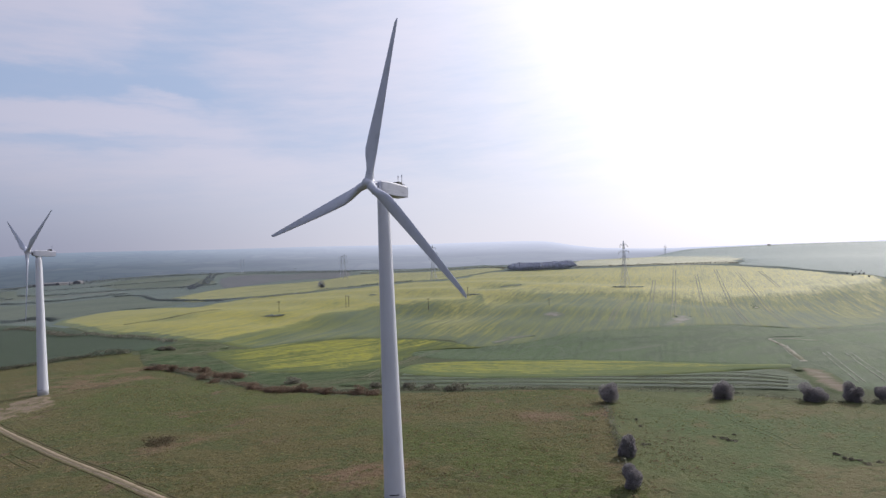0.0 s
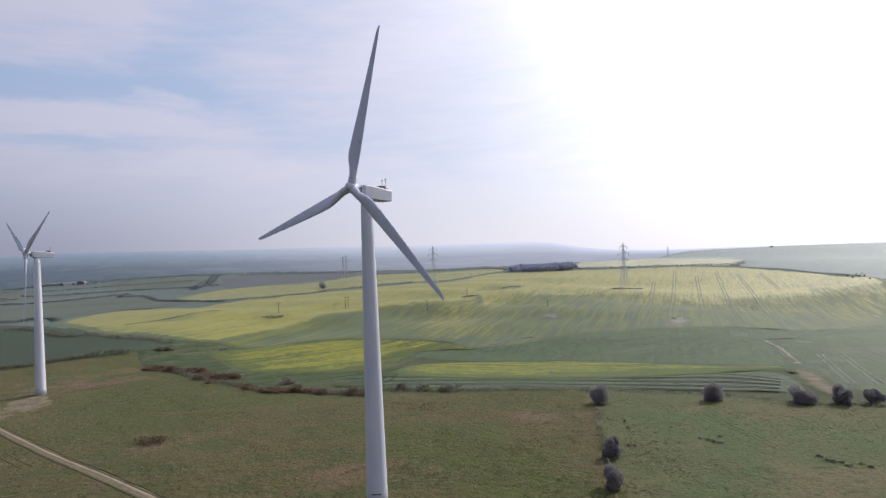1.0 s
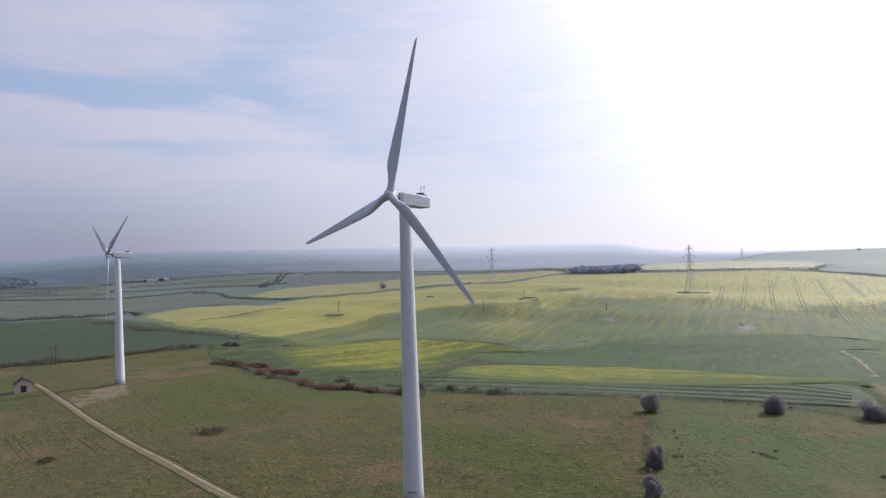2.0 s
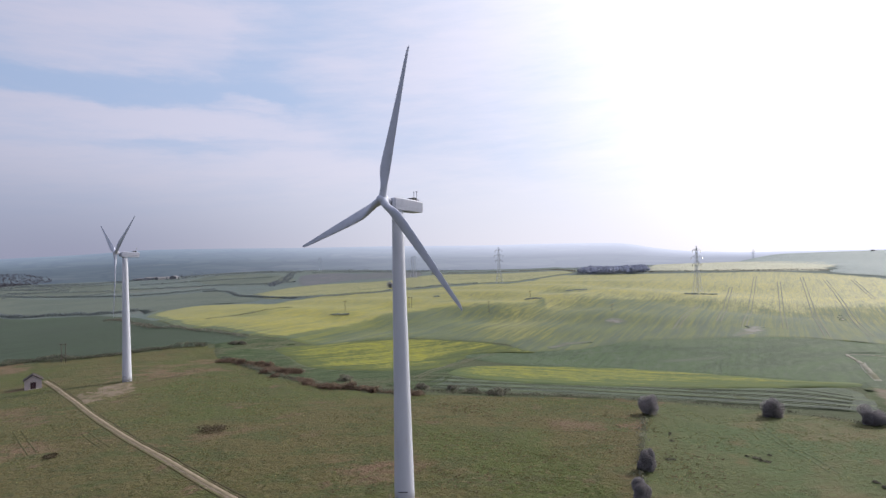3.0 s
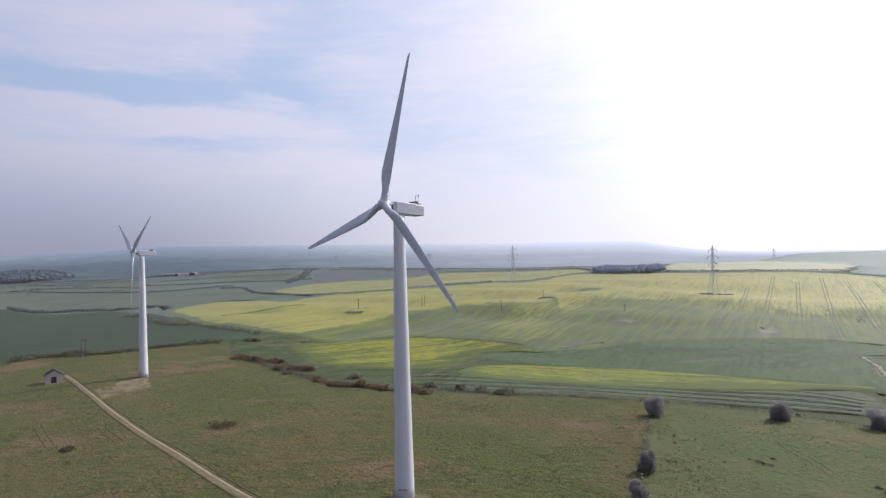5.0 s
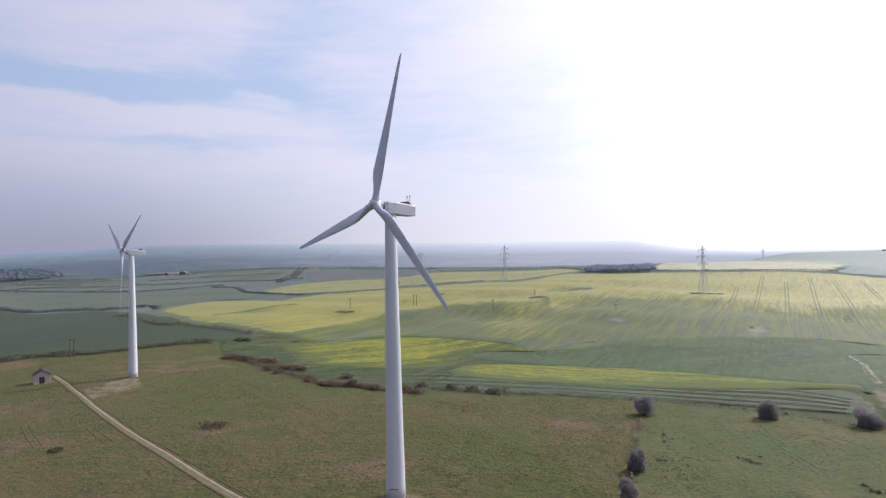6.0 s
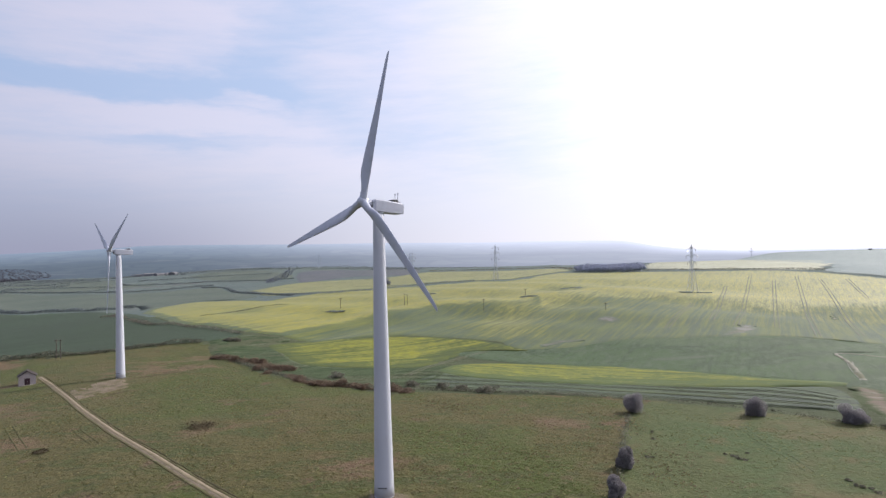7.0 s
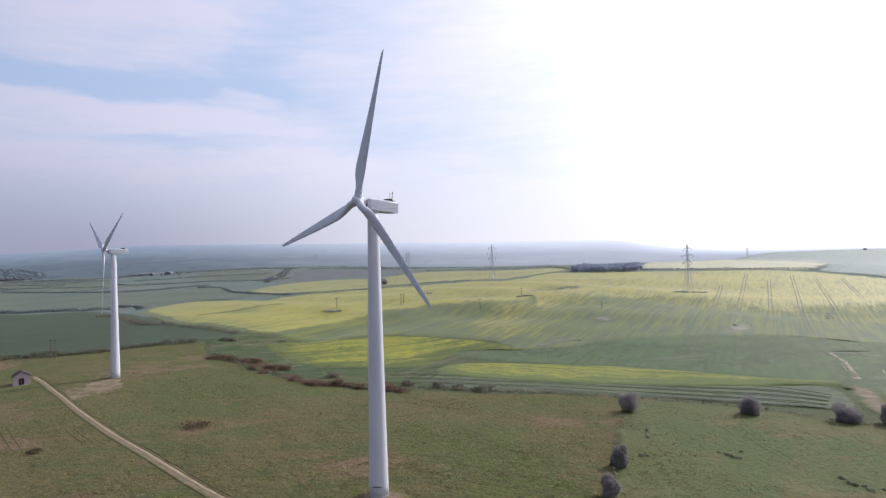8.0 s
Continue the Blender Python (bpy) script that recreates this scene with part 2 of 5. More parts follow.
M_MEADOW = surface("meadow_grass", (0.088, 0.074, 0.030), [
    ((0.063, 0.074, 0.020), 0.014, 0.46, 0.55, ONE, 0),
    ((0.133, 0.086, 0.054), 0.022, 0.54, 0.62, (0.7, 1.2, 1), 30),
    ((0.061, 0.066, 0.023), 0.11, 0.51, 0.60, (0.6, 1.3, 1), 20),
    ((0.120, 0.076, 0.050), 0.08, 0.60, 0.69, (0.8, 1.2, 1), 70),
    ((0.063, 0.061, 0.026), 0.42, 0.52, 0.66, (0.7, 1.5, 1), 15),
    ((0.116, 0.097, 0.049), 0.7, 0.53, 0.70, (0.8, 1.4, 1), 10)], rough=0.95, spec=0.1, bump=0.8, bump_scale=0.8, sheen=0.05)
M_MEADOW_GREEN = surface("grazed_pasture", (0.070, 0.081, 0.030), [
    ((0.057, 0.081, 0.028), 0.022, 0.44, 0.58, ONE, 0),
    ((0.102, 0.089, 0.041), 0.030, 0.52, 0.64, (0.7, 1.2, 1), 40),
    ((0.096, 0.081, 0.036), 0.09, 0.58, 0.68, ONE, 0),
    ((0.058, 0.064, 0.023), 0.42, 0.52, 0.66, (0.7, 1.5, 1), 15),
    ((0.092, 0.103, 0.039), 0.7, 0.53, 0.70, (0.8, 1.4, 1), 10)], rough=0.85, spec=0.11, bump=0.6, bump_scale=0.8, sheen=0.02, tint=(0.88, 1.0, 0.78))
M_ROUGH = surface("scrubby_grass", (0.074, 0.086, 0.048), [
    ((0.080, 0.084, 0.050), 0.03, 0.52, 0.62, ONE, 0),
    ((0.058, 0.066, 0.034), 0.12, 0.48, 0.66, ONE, 0),
    ((0.086, 0.096, 0.056), 0.5, 0.54, 0.70, ONE, 0)], rough=0.95, spec=0.1, bump=0.8, bump_scale=1.0)
# distance haze put into the farmland as bluish greens and a blue sheen
M_FARM = surface("hazed_farmland", (0.066, 0.084, 0.066), [
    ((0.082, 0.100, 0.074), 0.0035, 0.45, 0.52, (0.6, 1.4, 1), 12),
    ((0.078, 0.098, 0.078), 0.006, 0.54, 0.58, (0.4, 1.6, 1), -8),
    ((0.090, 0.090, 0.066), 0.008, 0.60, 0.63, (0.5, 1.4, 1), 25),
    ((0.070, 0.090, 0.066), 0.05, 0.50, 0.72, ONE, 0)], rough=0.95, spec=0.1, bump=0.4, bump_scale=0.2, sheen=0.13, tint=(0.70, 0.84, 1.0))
M_WHEAT = surface("green_wheat", (0.050, 0.083, 0.030), [
    ((0.040, 0.061, 0.028), 0.022, 0.46, 0.58, (0.5, 1.3, 1), 20),
    ((0.066, 0.095, 0.042), 0.016, 0.52, 0.64, (0.6, 1.3, 1), -20),
    ((0.038, 0.061, 0.026), 0.25, 0.48, 0.68, (0.08, 1.6, 1), 70),
    ((0.071, 0.088, 0.053), 0.05, 0.60, 0.72, (0.3, 1.5, 1), 10),
    ((0.064, 0.090, 0.046), 0.30, 0.52, 0.62, (0.5, 1, 1), 70)], rough=0.76, spec=0.15, bump=0.7, bump_scale=1.2, sheen=0.03, tint=(0.90, 1.0, 0.85))
M_DEEP = surface("dark_green_crop", (0.044, 0.060, 0.038), [
    ((0.048, 0.070, 0.042), 0.012, 0.40, 0.66, ONE, 0),
    ((0.034, 0.050, 0.028), 0.2, 0.48, 0.70, (0.06, 1.6, 1), 40)], rough=0.85, spec=0.2, bump=0.5, bump_scale=1.0, sheen=0.0)
# far pasture: extra blue in the green stands for haze
M_PASTURE = surface("hazed_pasture", (0.076, 0.093, 0.066), [
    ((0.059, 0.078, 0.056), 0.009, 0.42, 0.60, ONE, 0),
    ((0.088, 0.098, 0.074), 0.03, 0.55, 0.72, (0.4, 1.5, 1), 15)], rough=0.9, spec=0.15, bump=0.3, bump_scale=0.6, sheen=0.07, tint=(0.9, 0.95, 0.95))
# far bare field: hazy blue mixed into the soil colour
M_PLOUGH = surface("hazed_plough", (0.076, 0.080, 0.088), [
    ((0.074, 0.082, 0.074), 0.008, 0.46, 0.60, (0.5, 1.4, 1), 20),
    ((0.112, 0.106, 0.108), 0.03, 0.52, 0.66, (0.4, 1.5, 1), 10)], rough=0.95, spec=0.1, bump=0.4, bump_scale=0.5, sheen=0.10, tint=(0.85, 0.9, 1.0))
M_HEADLAND = surface("rough_headland", (0.048, 0.067, 0.031), [
    ((0.063, 0.083, 0.040), 0.085, 0.46, 0.56, (0.10, 1.6, 1), -13),
    ((0.040, 0.053, 0.033), 0.13, 0.50, 0.60, (0.08, 1.6, 1), -13),
    ((0.072, 0.090, 0.040), 0.24, 0.56, 0.66, (0.08, 1.6, 1), -13),
    ((0.028, 0.036, 0.020), 0.35, 0.53, 0.62, (0.35, 1.3, 1), -13)], rough=0.78, spec=0.15, bump=0.7, bump_scale=1.4, sheen=0.06, tint=(0.92, 1.0, 0.95))
M_SCRUBLAND = surface("rank_grass", (0.067, 0.090, 0.045), [
    ((0.088, 0.094, 0.055), 0.05, 0.48, 0.58, (0.5, 1.4, 1), 50),
    ((0.044, 0.066, 0.029), 0.16, 0.50, 0.62, (0.4, 1.4, 1), 50),
    ((0.120, 0.130, 0.085), 0.09, 0.60, 0.68, (0.35, 1.5, 1), 60),
    ((0.041, 0.054, 0.026), 0.7, 0.52, 0.66, ONE, 0)], rough=0.95, spec=0.1, bump=0.9, bump_scale=1.0)
# haze over the hill is put into its pale blue-green base and sheen
M_HILL = surface("hazed_hill_pasture", (0.100, 0.124, 0.112), [
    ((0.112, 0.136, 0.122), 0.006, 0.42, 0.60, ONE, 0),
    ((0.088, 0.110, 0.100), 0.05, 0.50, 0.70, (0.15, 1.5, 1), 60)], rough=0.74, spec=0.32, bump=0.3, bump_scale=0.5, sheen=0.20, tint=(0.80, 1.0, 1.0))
M_SOIL = surface("bare_soil", (0.17, 0.135, 0.105), [
    ((0.24, 0.20, 0.165), 0.12, 0.45, 0.60, (0.4, 1.4, 1), -30),
    ((0.10, 0.105, 0.060), 0.4, 0.50, 0.66, (0.4, 1.4, 1), -30)], rough=0.95, spec=0.1, bump=0.6, bump_scale=2.0, rim=((0.070, 0.088, 0.042), 3.0))
M_CHALK = surface("chalk_scrape", (0.27, 0.26, 0.22), [
    ((0.20, 0.20, 0.14), 0.25, 0.46, 0.62, ONE, 0)], rough=0.95, spec=0.1, bump=0.5, rim=((0.068, 0.088, 0.042), 2.0))
M_CHALKTRACK = surface("chalk_track", (0.25, 0.235, 0.195), [
    ((0.13, 0.13, 0.085), 0.18, 0.46, 0.60, ONE, 0)], rough=0.95, spec=0.1, bump=0.5)
M_MARK = surface("pale_wheel_mark", (0.25, 0.25, 0.215), [((0.10, 0.11, 0.07), 0.3, 0.44, 0.62, ONE, 0)], rough=0.95, spec=0.1)
M_GRAVEL = surface("track_gravel", (0.235, 0.188, 0.138), [
    ((0.175, 0.145, 0.092), 0.35, 0.45, 0.65, ONE, 0),
    ((0.31, 0.265, 0.20), 1.8, 0.55, 0.72, ONE, 0)], rough=0.95, spec=0.1, bump=0.6, bump_scale=4.0)
M_TRACKGRASS = surface("track_grass", (0.098, 0.082, 0.044), [
    ((0.10, 0.10, 0.045), 0.4, 0.42, 0.62, ONE, 0),
    ((0.18, 0.15, 0.10), 1.1, 0.55, 0.70, ONE, 0)], rough=0.95, spec=0.1, bump=0.7, bump_scale=3.0)
M_TRACKMID = surface("track_middle", (0.180, 0.148, 0.098), [((0.14, 0.120, 0.074), 0.6, 0.48, 0.64, ONE, 0)], rough=0.95, spec=0.1, bump=0.5, bump_scale=3.0)
M_ROWLIGHT = surface("leafy_row", (0.074, 0.094, 0.040), [((0.056, 0.072, 0.030), 0.2, 0.42, 0.58, ONE, 0), ((0.088, 0.106, 0.046), 0.9, 0.55, 0.68, ONE, 0)], rough=0.78, spec=0.15)
M_PATH = surface("worn_path", (0.125, 0.120, 0.086), [((0.10, 0.10, 0.060), 0.3, 0.45, 0.60, ONE, 0)], rough=0.95, spec=0.1)
M_RUT = surface("wheel_ruts", (0.054, 0.064, 0.038), [
    ((0.068, 0.078, 0.046), 0.2, 0.45, 0.65, ONE, 0)], rough=0.78, spec=0.15)
M_TRAM = surface("tramline_soil", (0.094, 0.100, 0.062), [((0.112, 0.112, 0.070), 0.2, 0.45, 0.65, ONE, 0)], rough=0.72, spec=0.22)
M_MEADOW_RUT = surface("rutted_grass", (0.072, 0.070, 0.031), [((0.084, 0.082, 0.038), 0.8, 0.45, 0.65, ONE, 0)], rough=0.95, spec=0.1)
M_WORN = surface("worn_turf", (0.098, 0.076, 0.046), [((0.070, 0.068, 0.032), 0.5, 0.46, 0.60, ONE, 0), ((0.050, 0.042, 0.026), 0.9, 0.54, 0.66, ONE, 0)], rough=0.95, spec=0.1, bump=0.7)
# shade along the track's edge, put in as a dark turf colour
M_BANK = surface("shaded_bank", (0.060, 0.052, 0.028), [((0.080, 0.074, 0.036), 0.5, 0.46, 0.60, ONE, 0)], rough=0.95, spec=0.1, bump=0.7)
M_PAD = surface("crane_pad", (0.190, 0.150, 0.112), [
    ((0.105, 0.092, 0.050), 0.22, 0.42, 0.62, ONE, 0),
    ((0.200, 0.165, 0.120), 0.5, 0.54, 0.70, ONE, 0)], rough=0.95, spec=0.1, bump=0.6, bump_scale=2.0, rim=((0.088, 0.083, 0.038), 0.5))
M_THINCROP = surface("bare_patch_in_crop", (0.145, 0.138, 0.118), [((0.085, 0.085, 0.050), 0.15, 0.40, 0.62, ONE, 0), ((0.16, 0.15, 0.11), 0.5, 0.55, 0.7, ONE, 0)], rough=0.76, spec=0.28, rim=((0.070, 0.090, 0.050), 4.0))
M_STEEL = surface("painted_steel", (0.53, 0.54, 0.60), [
    ((0.49, 0.50, 0.56), 0.35, 0.45, 0.70, (1, 1, 0.25), 0),
    ((0.40, 0.40, 0.39), 2.2, 0.66, 0.82, (1, 1, 0.12), 0)], rough=0.42, spec=0.45)
M_GLASSFIBRE = surface("blade_glassfibre", (0.51, 0.53, 0.62), [
    ((0.45, 0.47, 0.55), 0.6, 0.45, 0.7, ONE, 0)], rough=0.38, spec=0.4)
M_NACELLE = surface("nacelle_shell", (0.43, 0.44, 0.51), [
    ((0.38, 0.39, 0.45), 1.3, 0.5, 0.75, (1, 1, 0.4), 0)], rough=0.45, spec=0.4)
M_DARK = surface("dark_opening", (0.02, 0.02, 0.022), rough=0.6)
M_GALV = surface("galvanised_steel", (0.52, 0.54, 0.60), [((0.44, 0.46, 0.51), 0.8, 0.4, 0.7, ONE, 0)], rough=0.55, metal=0.2)
M_PORCELAIN = surface("insulator_glaze", (0.10, 0.07, 0.06), rough=0.3)
M_POLE = surface("weathered_timber", (0.10, 0.085, 0.07), [((0.15, 0.13, 0.11), 2.0, 0.45, 0.7, (1, 1, 0.1), 0)], rough=0.9)
M_RENDER = surface("pale_render", (0.40, 0.345, 0.335), [((0.32, 0.28, 0.27), 1.1, 0.5, 0.75, ONE, 0)], rough=0.9)
M_ROOF = surface("clay_roof", (0.060, 0.047, 0.045), [((0.042, 0.036, 0.036), 1.5, 0.45, 0.7, ONE, 0)], rough=0.85)
M_DOOR = surface("maroon_paint", (0.048, 0.026, 0.032), [((0.05, 0.015, 0.02), 2.0, 0.5, 0.7, ONE, 0)], rough=0.5)
M_CONCRETE = surface("plinth_concrete", (0.22, 0.21, 0.19), [((0.16, 0.15, 0.13), 0.9, 0.45, 0.7, ONE, 0)], rough=0.9)
M_BARK = surface("thorn_bark", (0.060, 0.050, 0.045), [((0.09, 0.08, 0.07), 3.0, 0.5, 0.7, (1, 1, 0.3), 0)], rough=0.95)
M_THORN = leafy("thorn_foliage", (0.270, 0.250, 0.258), (0.295, 0.275, 0.280), 0.4, (0.88, 1.12))
# the next four woods carry haze as a pale blue-grey leaf colour
M_FARWOOD = leafy("hazed_bare_wood", (0.25, 0.255, 0.295), (0.29, 0.29, 0.325), 0.5)
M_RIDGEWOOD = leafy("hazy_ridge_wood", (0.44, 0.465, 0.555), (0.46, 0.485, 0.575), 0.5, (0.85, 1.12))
M_RIDGEDARK = leafy("hazed_bare_copse", (0.205, 0.225, 0.26), (0.22, 0.24, 0.275), 0.5)
M_PALEWOOD = leafy("hazed_copse", (0.17, 0.185, 0.215), (0.20, 0.215, 0.245), 0.2)
M_SCRUB = leafy("dull_scrub", (0.128, 0.134, 0.100), (0.168, 0.166, 0.126), 0.75)
M_BROWNWOOD = leafy("brown_wood", (0.105, 0.102, 0.122), (0.118, 0.114, 0.135), 0.5)
# haze is mixed into this lighter, bluish hedge and scrub colour
M_FARHEDGE = leafy("hazed_hedge", (0.175, 0.202, 0.205), (0.215, 0.240, 0.240), 0.7)
M_HEDGE = leafy("hedge_foliage", (0.165, 0.160, 0.125), (0.205, 0.195, 0.155), 0.6)
M_BRACKEN = leafy("dead_bracken", (0.150, 0.108, 0.080), (0.215, 0.160, 0.118), 0.6)
M_GORSE = leafy("gorse_foliage", (0.105, 0.086, 0.056), (0.150, 0.124, 0.080), 0.4)
M_TUFT = leafy("grass_tussock", (0.205, 0.182, 0.092), (0.250, 0.220, 0.120), 0.6)
M_TUFT_GREEN = leafy("green_tussock", (0.165, 0.182, 0.080), (0.205, 0.216, 0.105), 0.6)
M_BARN = surface("barn_sheeting", (0.16, 0.16, 0.17), [((0.11, 0.11, 0.12), 0.3, 0.45, 0.7, ONE, 0)], rough=0.8)
M_WHITEWALL = surface("whitewashed_wall", (0.15, 0.16, 0.18), [((0.18, 0.19, 0.20), 0.3, 0.45, 0.7, ONE, 0)], rough=0.9)


def distance_haze():
    """Far hills: small hedged plots and woods, with haze put in as glow towards the horizon."""
    m, nt, b = blank("hazy_distance", 1.0, 0.0, 0.0)
    co = nt.nodes.new("ShaderNodeTexCoord").outputs["Object"]
    bend = noise_node(nt, co, 0.002, 3, 0.5, ONE, 0, 4)
    moved = nt.nodes.new("ShaderNodeVectorMath")
    moved.operation = "MULTIPLY_ADD"
    link(nt, bend, moved.inputs[0])
    moved.inputs[1].default_value = (220, 160, 0)
    link(nt, co, moved.inputs[2])
    flat = nt.nodes.new("ShaderNodeVectorMath")
    flat.operation = "MULTIPLY"
    link(nt, moved.outputs[0], flat.inputs[0])
    flat.inputs[1].default_value = (1, 1, 0)
    plot = nt.nodes.new("ShaderNodeTexVoronoi")
    plot.inputs["Scale"].default_value = 0.0052
    link(nt, flat.outputs[0], plot.inputs["Vector"])
    rim = nt.nodes.new("ShaderNodeTexVoronoi")
    rim.feature = "DISTANCE_TO_EDGE"
    rim.inputs["Scale"].default_value = 0.0052
    link(nt, flat.outputs[0], rim.inputs["Vector"])
    tone = nt.nodes.new("ShaderNodeSeparateColor")
    link(nt, plot.outputs["Color"], tone.inputs[0])
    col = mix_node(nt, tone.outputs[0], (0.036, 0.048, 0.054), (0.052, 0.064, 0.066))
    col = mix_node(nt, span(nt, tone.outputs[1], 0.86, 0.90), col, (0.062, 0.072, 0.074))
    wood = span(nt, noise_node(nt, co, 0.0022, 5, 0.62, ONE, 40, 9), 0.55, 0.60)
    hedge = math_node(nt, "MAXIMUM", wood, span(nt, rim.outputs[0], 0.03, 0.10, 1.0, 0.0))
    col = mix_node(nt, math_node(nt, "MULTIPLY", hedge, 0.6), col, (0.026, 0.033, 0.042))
    link(nt, col, b.inputs["Base Color"])
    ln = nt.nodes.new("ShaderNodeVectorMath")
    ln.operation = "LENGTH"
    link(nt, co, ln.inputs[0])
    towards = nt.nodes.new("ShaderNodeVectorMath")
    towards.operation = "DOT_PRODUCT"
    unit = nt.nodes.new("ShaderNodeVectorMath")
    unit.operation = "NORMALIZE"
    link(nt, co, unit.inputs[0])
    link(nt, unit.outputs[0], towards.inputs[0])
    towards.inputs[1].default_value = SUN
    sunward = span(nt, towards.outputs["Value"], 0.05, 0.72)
    # haze as emission: stronger with distance, paler on the sun's side
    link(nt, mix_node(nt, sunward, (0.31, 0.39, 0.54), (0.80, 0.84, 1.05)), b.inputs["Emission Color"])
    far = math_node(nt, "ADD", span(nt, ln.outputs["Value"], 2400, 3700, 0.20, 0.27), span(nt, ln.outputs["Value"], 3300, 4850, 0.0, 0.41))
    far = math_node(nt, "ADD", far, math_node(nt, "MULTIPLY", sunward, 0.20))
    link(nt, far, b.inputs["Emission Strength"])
    return m


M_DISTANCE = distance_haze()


# ---------------------------------------------------------------- the lie of the land
NEAR = [-0.73, 11.48, 1.96, 3.63, -1.32, -1.88, 2.88, -5.2, 0.39, 1.49, 9.44, -12.06, -5.67, -1.63, -9.43, 3.33, 1.95, 6.1, -8.44, -14.07]
FAR = [0.83, 8.07, 30.58, -27.35, -4.97, 16.46, 6.93, 16.41, 31.29, 3.27, 29.63, 32.75]
HILLS = [(-200 + 130 * (k % 5), (90, 200, 320, 440)[k // 5], 104, h) for k, h in enumerate(NEAR)]
HILLS += [(-700 + 600 * (k % 4), (500, 1000, 1500)[k // 4], 336, h) for k, h in enumerate(FAR)]


CREST_X = [-160, -125, -105, -72, -40, 17, 50, 90, 130, 172, 260]
CREST_Y = [280, 330, 396, 443, 443, 453, 497, 516, 503, 497, 490]
# the far skyline: bearing and height
RIDGE_B = [-180, -60, -48, -42, -38.5, -36, -29.5, -22, -14, -2.5, 1, 7, 9.5, 10.5, 12, 15, 20, 50, 80, 180]
RIDGE_Z = [70, 85, 100, 120, 138, 153, 153, 146, 145, 129, 131, 124, 117, 108, 78, 42, 18, 10, 70, 70]


def ease(a, b, v):
    v = np.clip((v - a) / (b - a), 0, 1)
    return v * v * (3 - 2 * v)


def crest_line(x):
    """Where the crest of the rape slope runs: y for x."""
    return sum(np.interp(x + o, CREST_X, CREST_Y) for o in (-24, -12, 0, 12, 24)) / 5


def land(x, y):
    """Height of the land; takes arrays."""
    x, y = np.asarray(x, float), np.asarray(y, float)
    z = np.full(np.broadcast(x, y).shape, -18.0)
    for hx, hy, r, h in HILLS:
        z = z + h * np.exp(-((x - hx) ** 2 + (y - hy) ** 2) / (2 * r * r))
    # the rape slope breaks along a crest, with a hollow on its near side and a dip behind it
    crest = crest_line(x)
    near = ease(-150, -105, x) * (1 - ease(170, 260, x))
    z = z - near * (3.6 * np.exp(-((y - crest + 44) / 23) ** 2 / 2) + 2.2 * np.exp(-((y - crest - 34) / 19) ** 2 / 2))
    folds = ease(330, 400, y) * (1 - ease(560, 760, y)) * (1 - ease(110, 240, np.abs(x + 50)))
    z = z + 0.7 * folds * np.sin((0.30 * x + 0.95 * y) / 10.5 + 1.1 * np.sin(x / 52))
    d = np.hypot(x - 8, y - 9)
    b = np.degrees(np.arctan2(x - 8, y - 9))
    # the hill falls away towards the gap in the skyline
    z = z - 26 * ease(3, 8, b) * (1 - ease(16.5, 23.5, b)) * ease(1150, 1450, d) * (1 - ease(2100, 2400, d))
    top = sum(np.interp(b + o, RIDGE_B, RIDGE_Z) for o in (-0.8, 0, 0.8)) / 3
    return z + (top + 18) * (0.35 * ease(2400, 3600, d) + 0.65 * ease(3400, 4700, d))


def ground_z(x, y):
    return float(land(x, y))


def ripple(x, y, size, seed=0.0):
    """Cheap smooth unevenness between -1 and 1."""
    x, y = x / size + seed, y / size - seed
    return (np.sin(x * 1.7 + 1.3 * np.sin(y * 1.1)) + np.sin(y * 2.1 + 1.7 * np.sin(x * 0.9 + 2)) + np.sin((x + y) * 1.3 + 0.7)) / 3


# ---------------------------------------------------------------- mesh helpers
def mesh_of(name, verts, faces, material, smooth=False):
    me = bpy.data.meshes.new(name)
    me.from_pydata([tuple(v) for v in verts], [], faces)
    for mt in (material if isinstance(material, (list, tuple)) else [material]):
        me.materials.append(mt)
    if smooth:
        me.polygons.foreach_set("use_smooth", [True] * len(me.polygons))
    me.update()
    return me


def thing(name, at=(0, 0, 0), label="", category="", group="", kind="", turn=0.0):
    ob = new(name)
    ob.empty_display_size = 0.5
    ob.matrix_world = pose(*at, 0, 0, turn)
    return tagged(ob, label, category, group, kind)


def part(name, bm, material, parent, label="", smooth=False):
    me = bpy.data.meshes.new(name)
    bm.to_mesh(me)
    bm.free()
    me.materials.append(material)
    if smooth:
        me.polygons.foreach_set("use_smooth", [True] * len(me.polygons))
    ob = new(name, me)
    ob.parent = parent
    return tagged(ob, label)


def mesh_part(name, me, parent, label=""):
    ob = new(name, me)
    ob.parent = parent
    return tagged(ob, label)


def box(bm, x0, x1, y0, y1, z0, z1, bevel=0.0):
    b2 = bmesh.new()
    bmesh.ops.create_cube(b2, size=1.0)
    bmesh.ops.scale(b2, vec=(x1 - x0, y1 - y0, z1 - z0), verts=b2.verts)
    bmesh.ops.translate(b2, vec=((x0 + x1) / 2, (y0 + y1) / 2, (z0 + z1) / 2), verts=b2.verts)
    if bevel:
        bmesh.ops.bevel(b2, geom=b2.edges[:], offset=bevel, segments=2, affect="EDGES", profile=0.5)
    me = bpy.data.meshes.new("tmp")
    b2.to_mesh(me)
    b2.free()
    bm.from_mesh(me)
    bpy.data.meshes.remove(me)


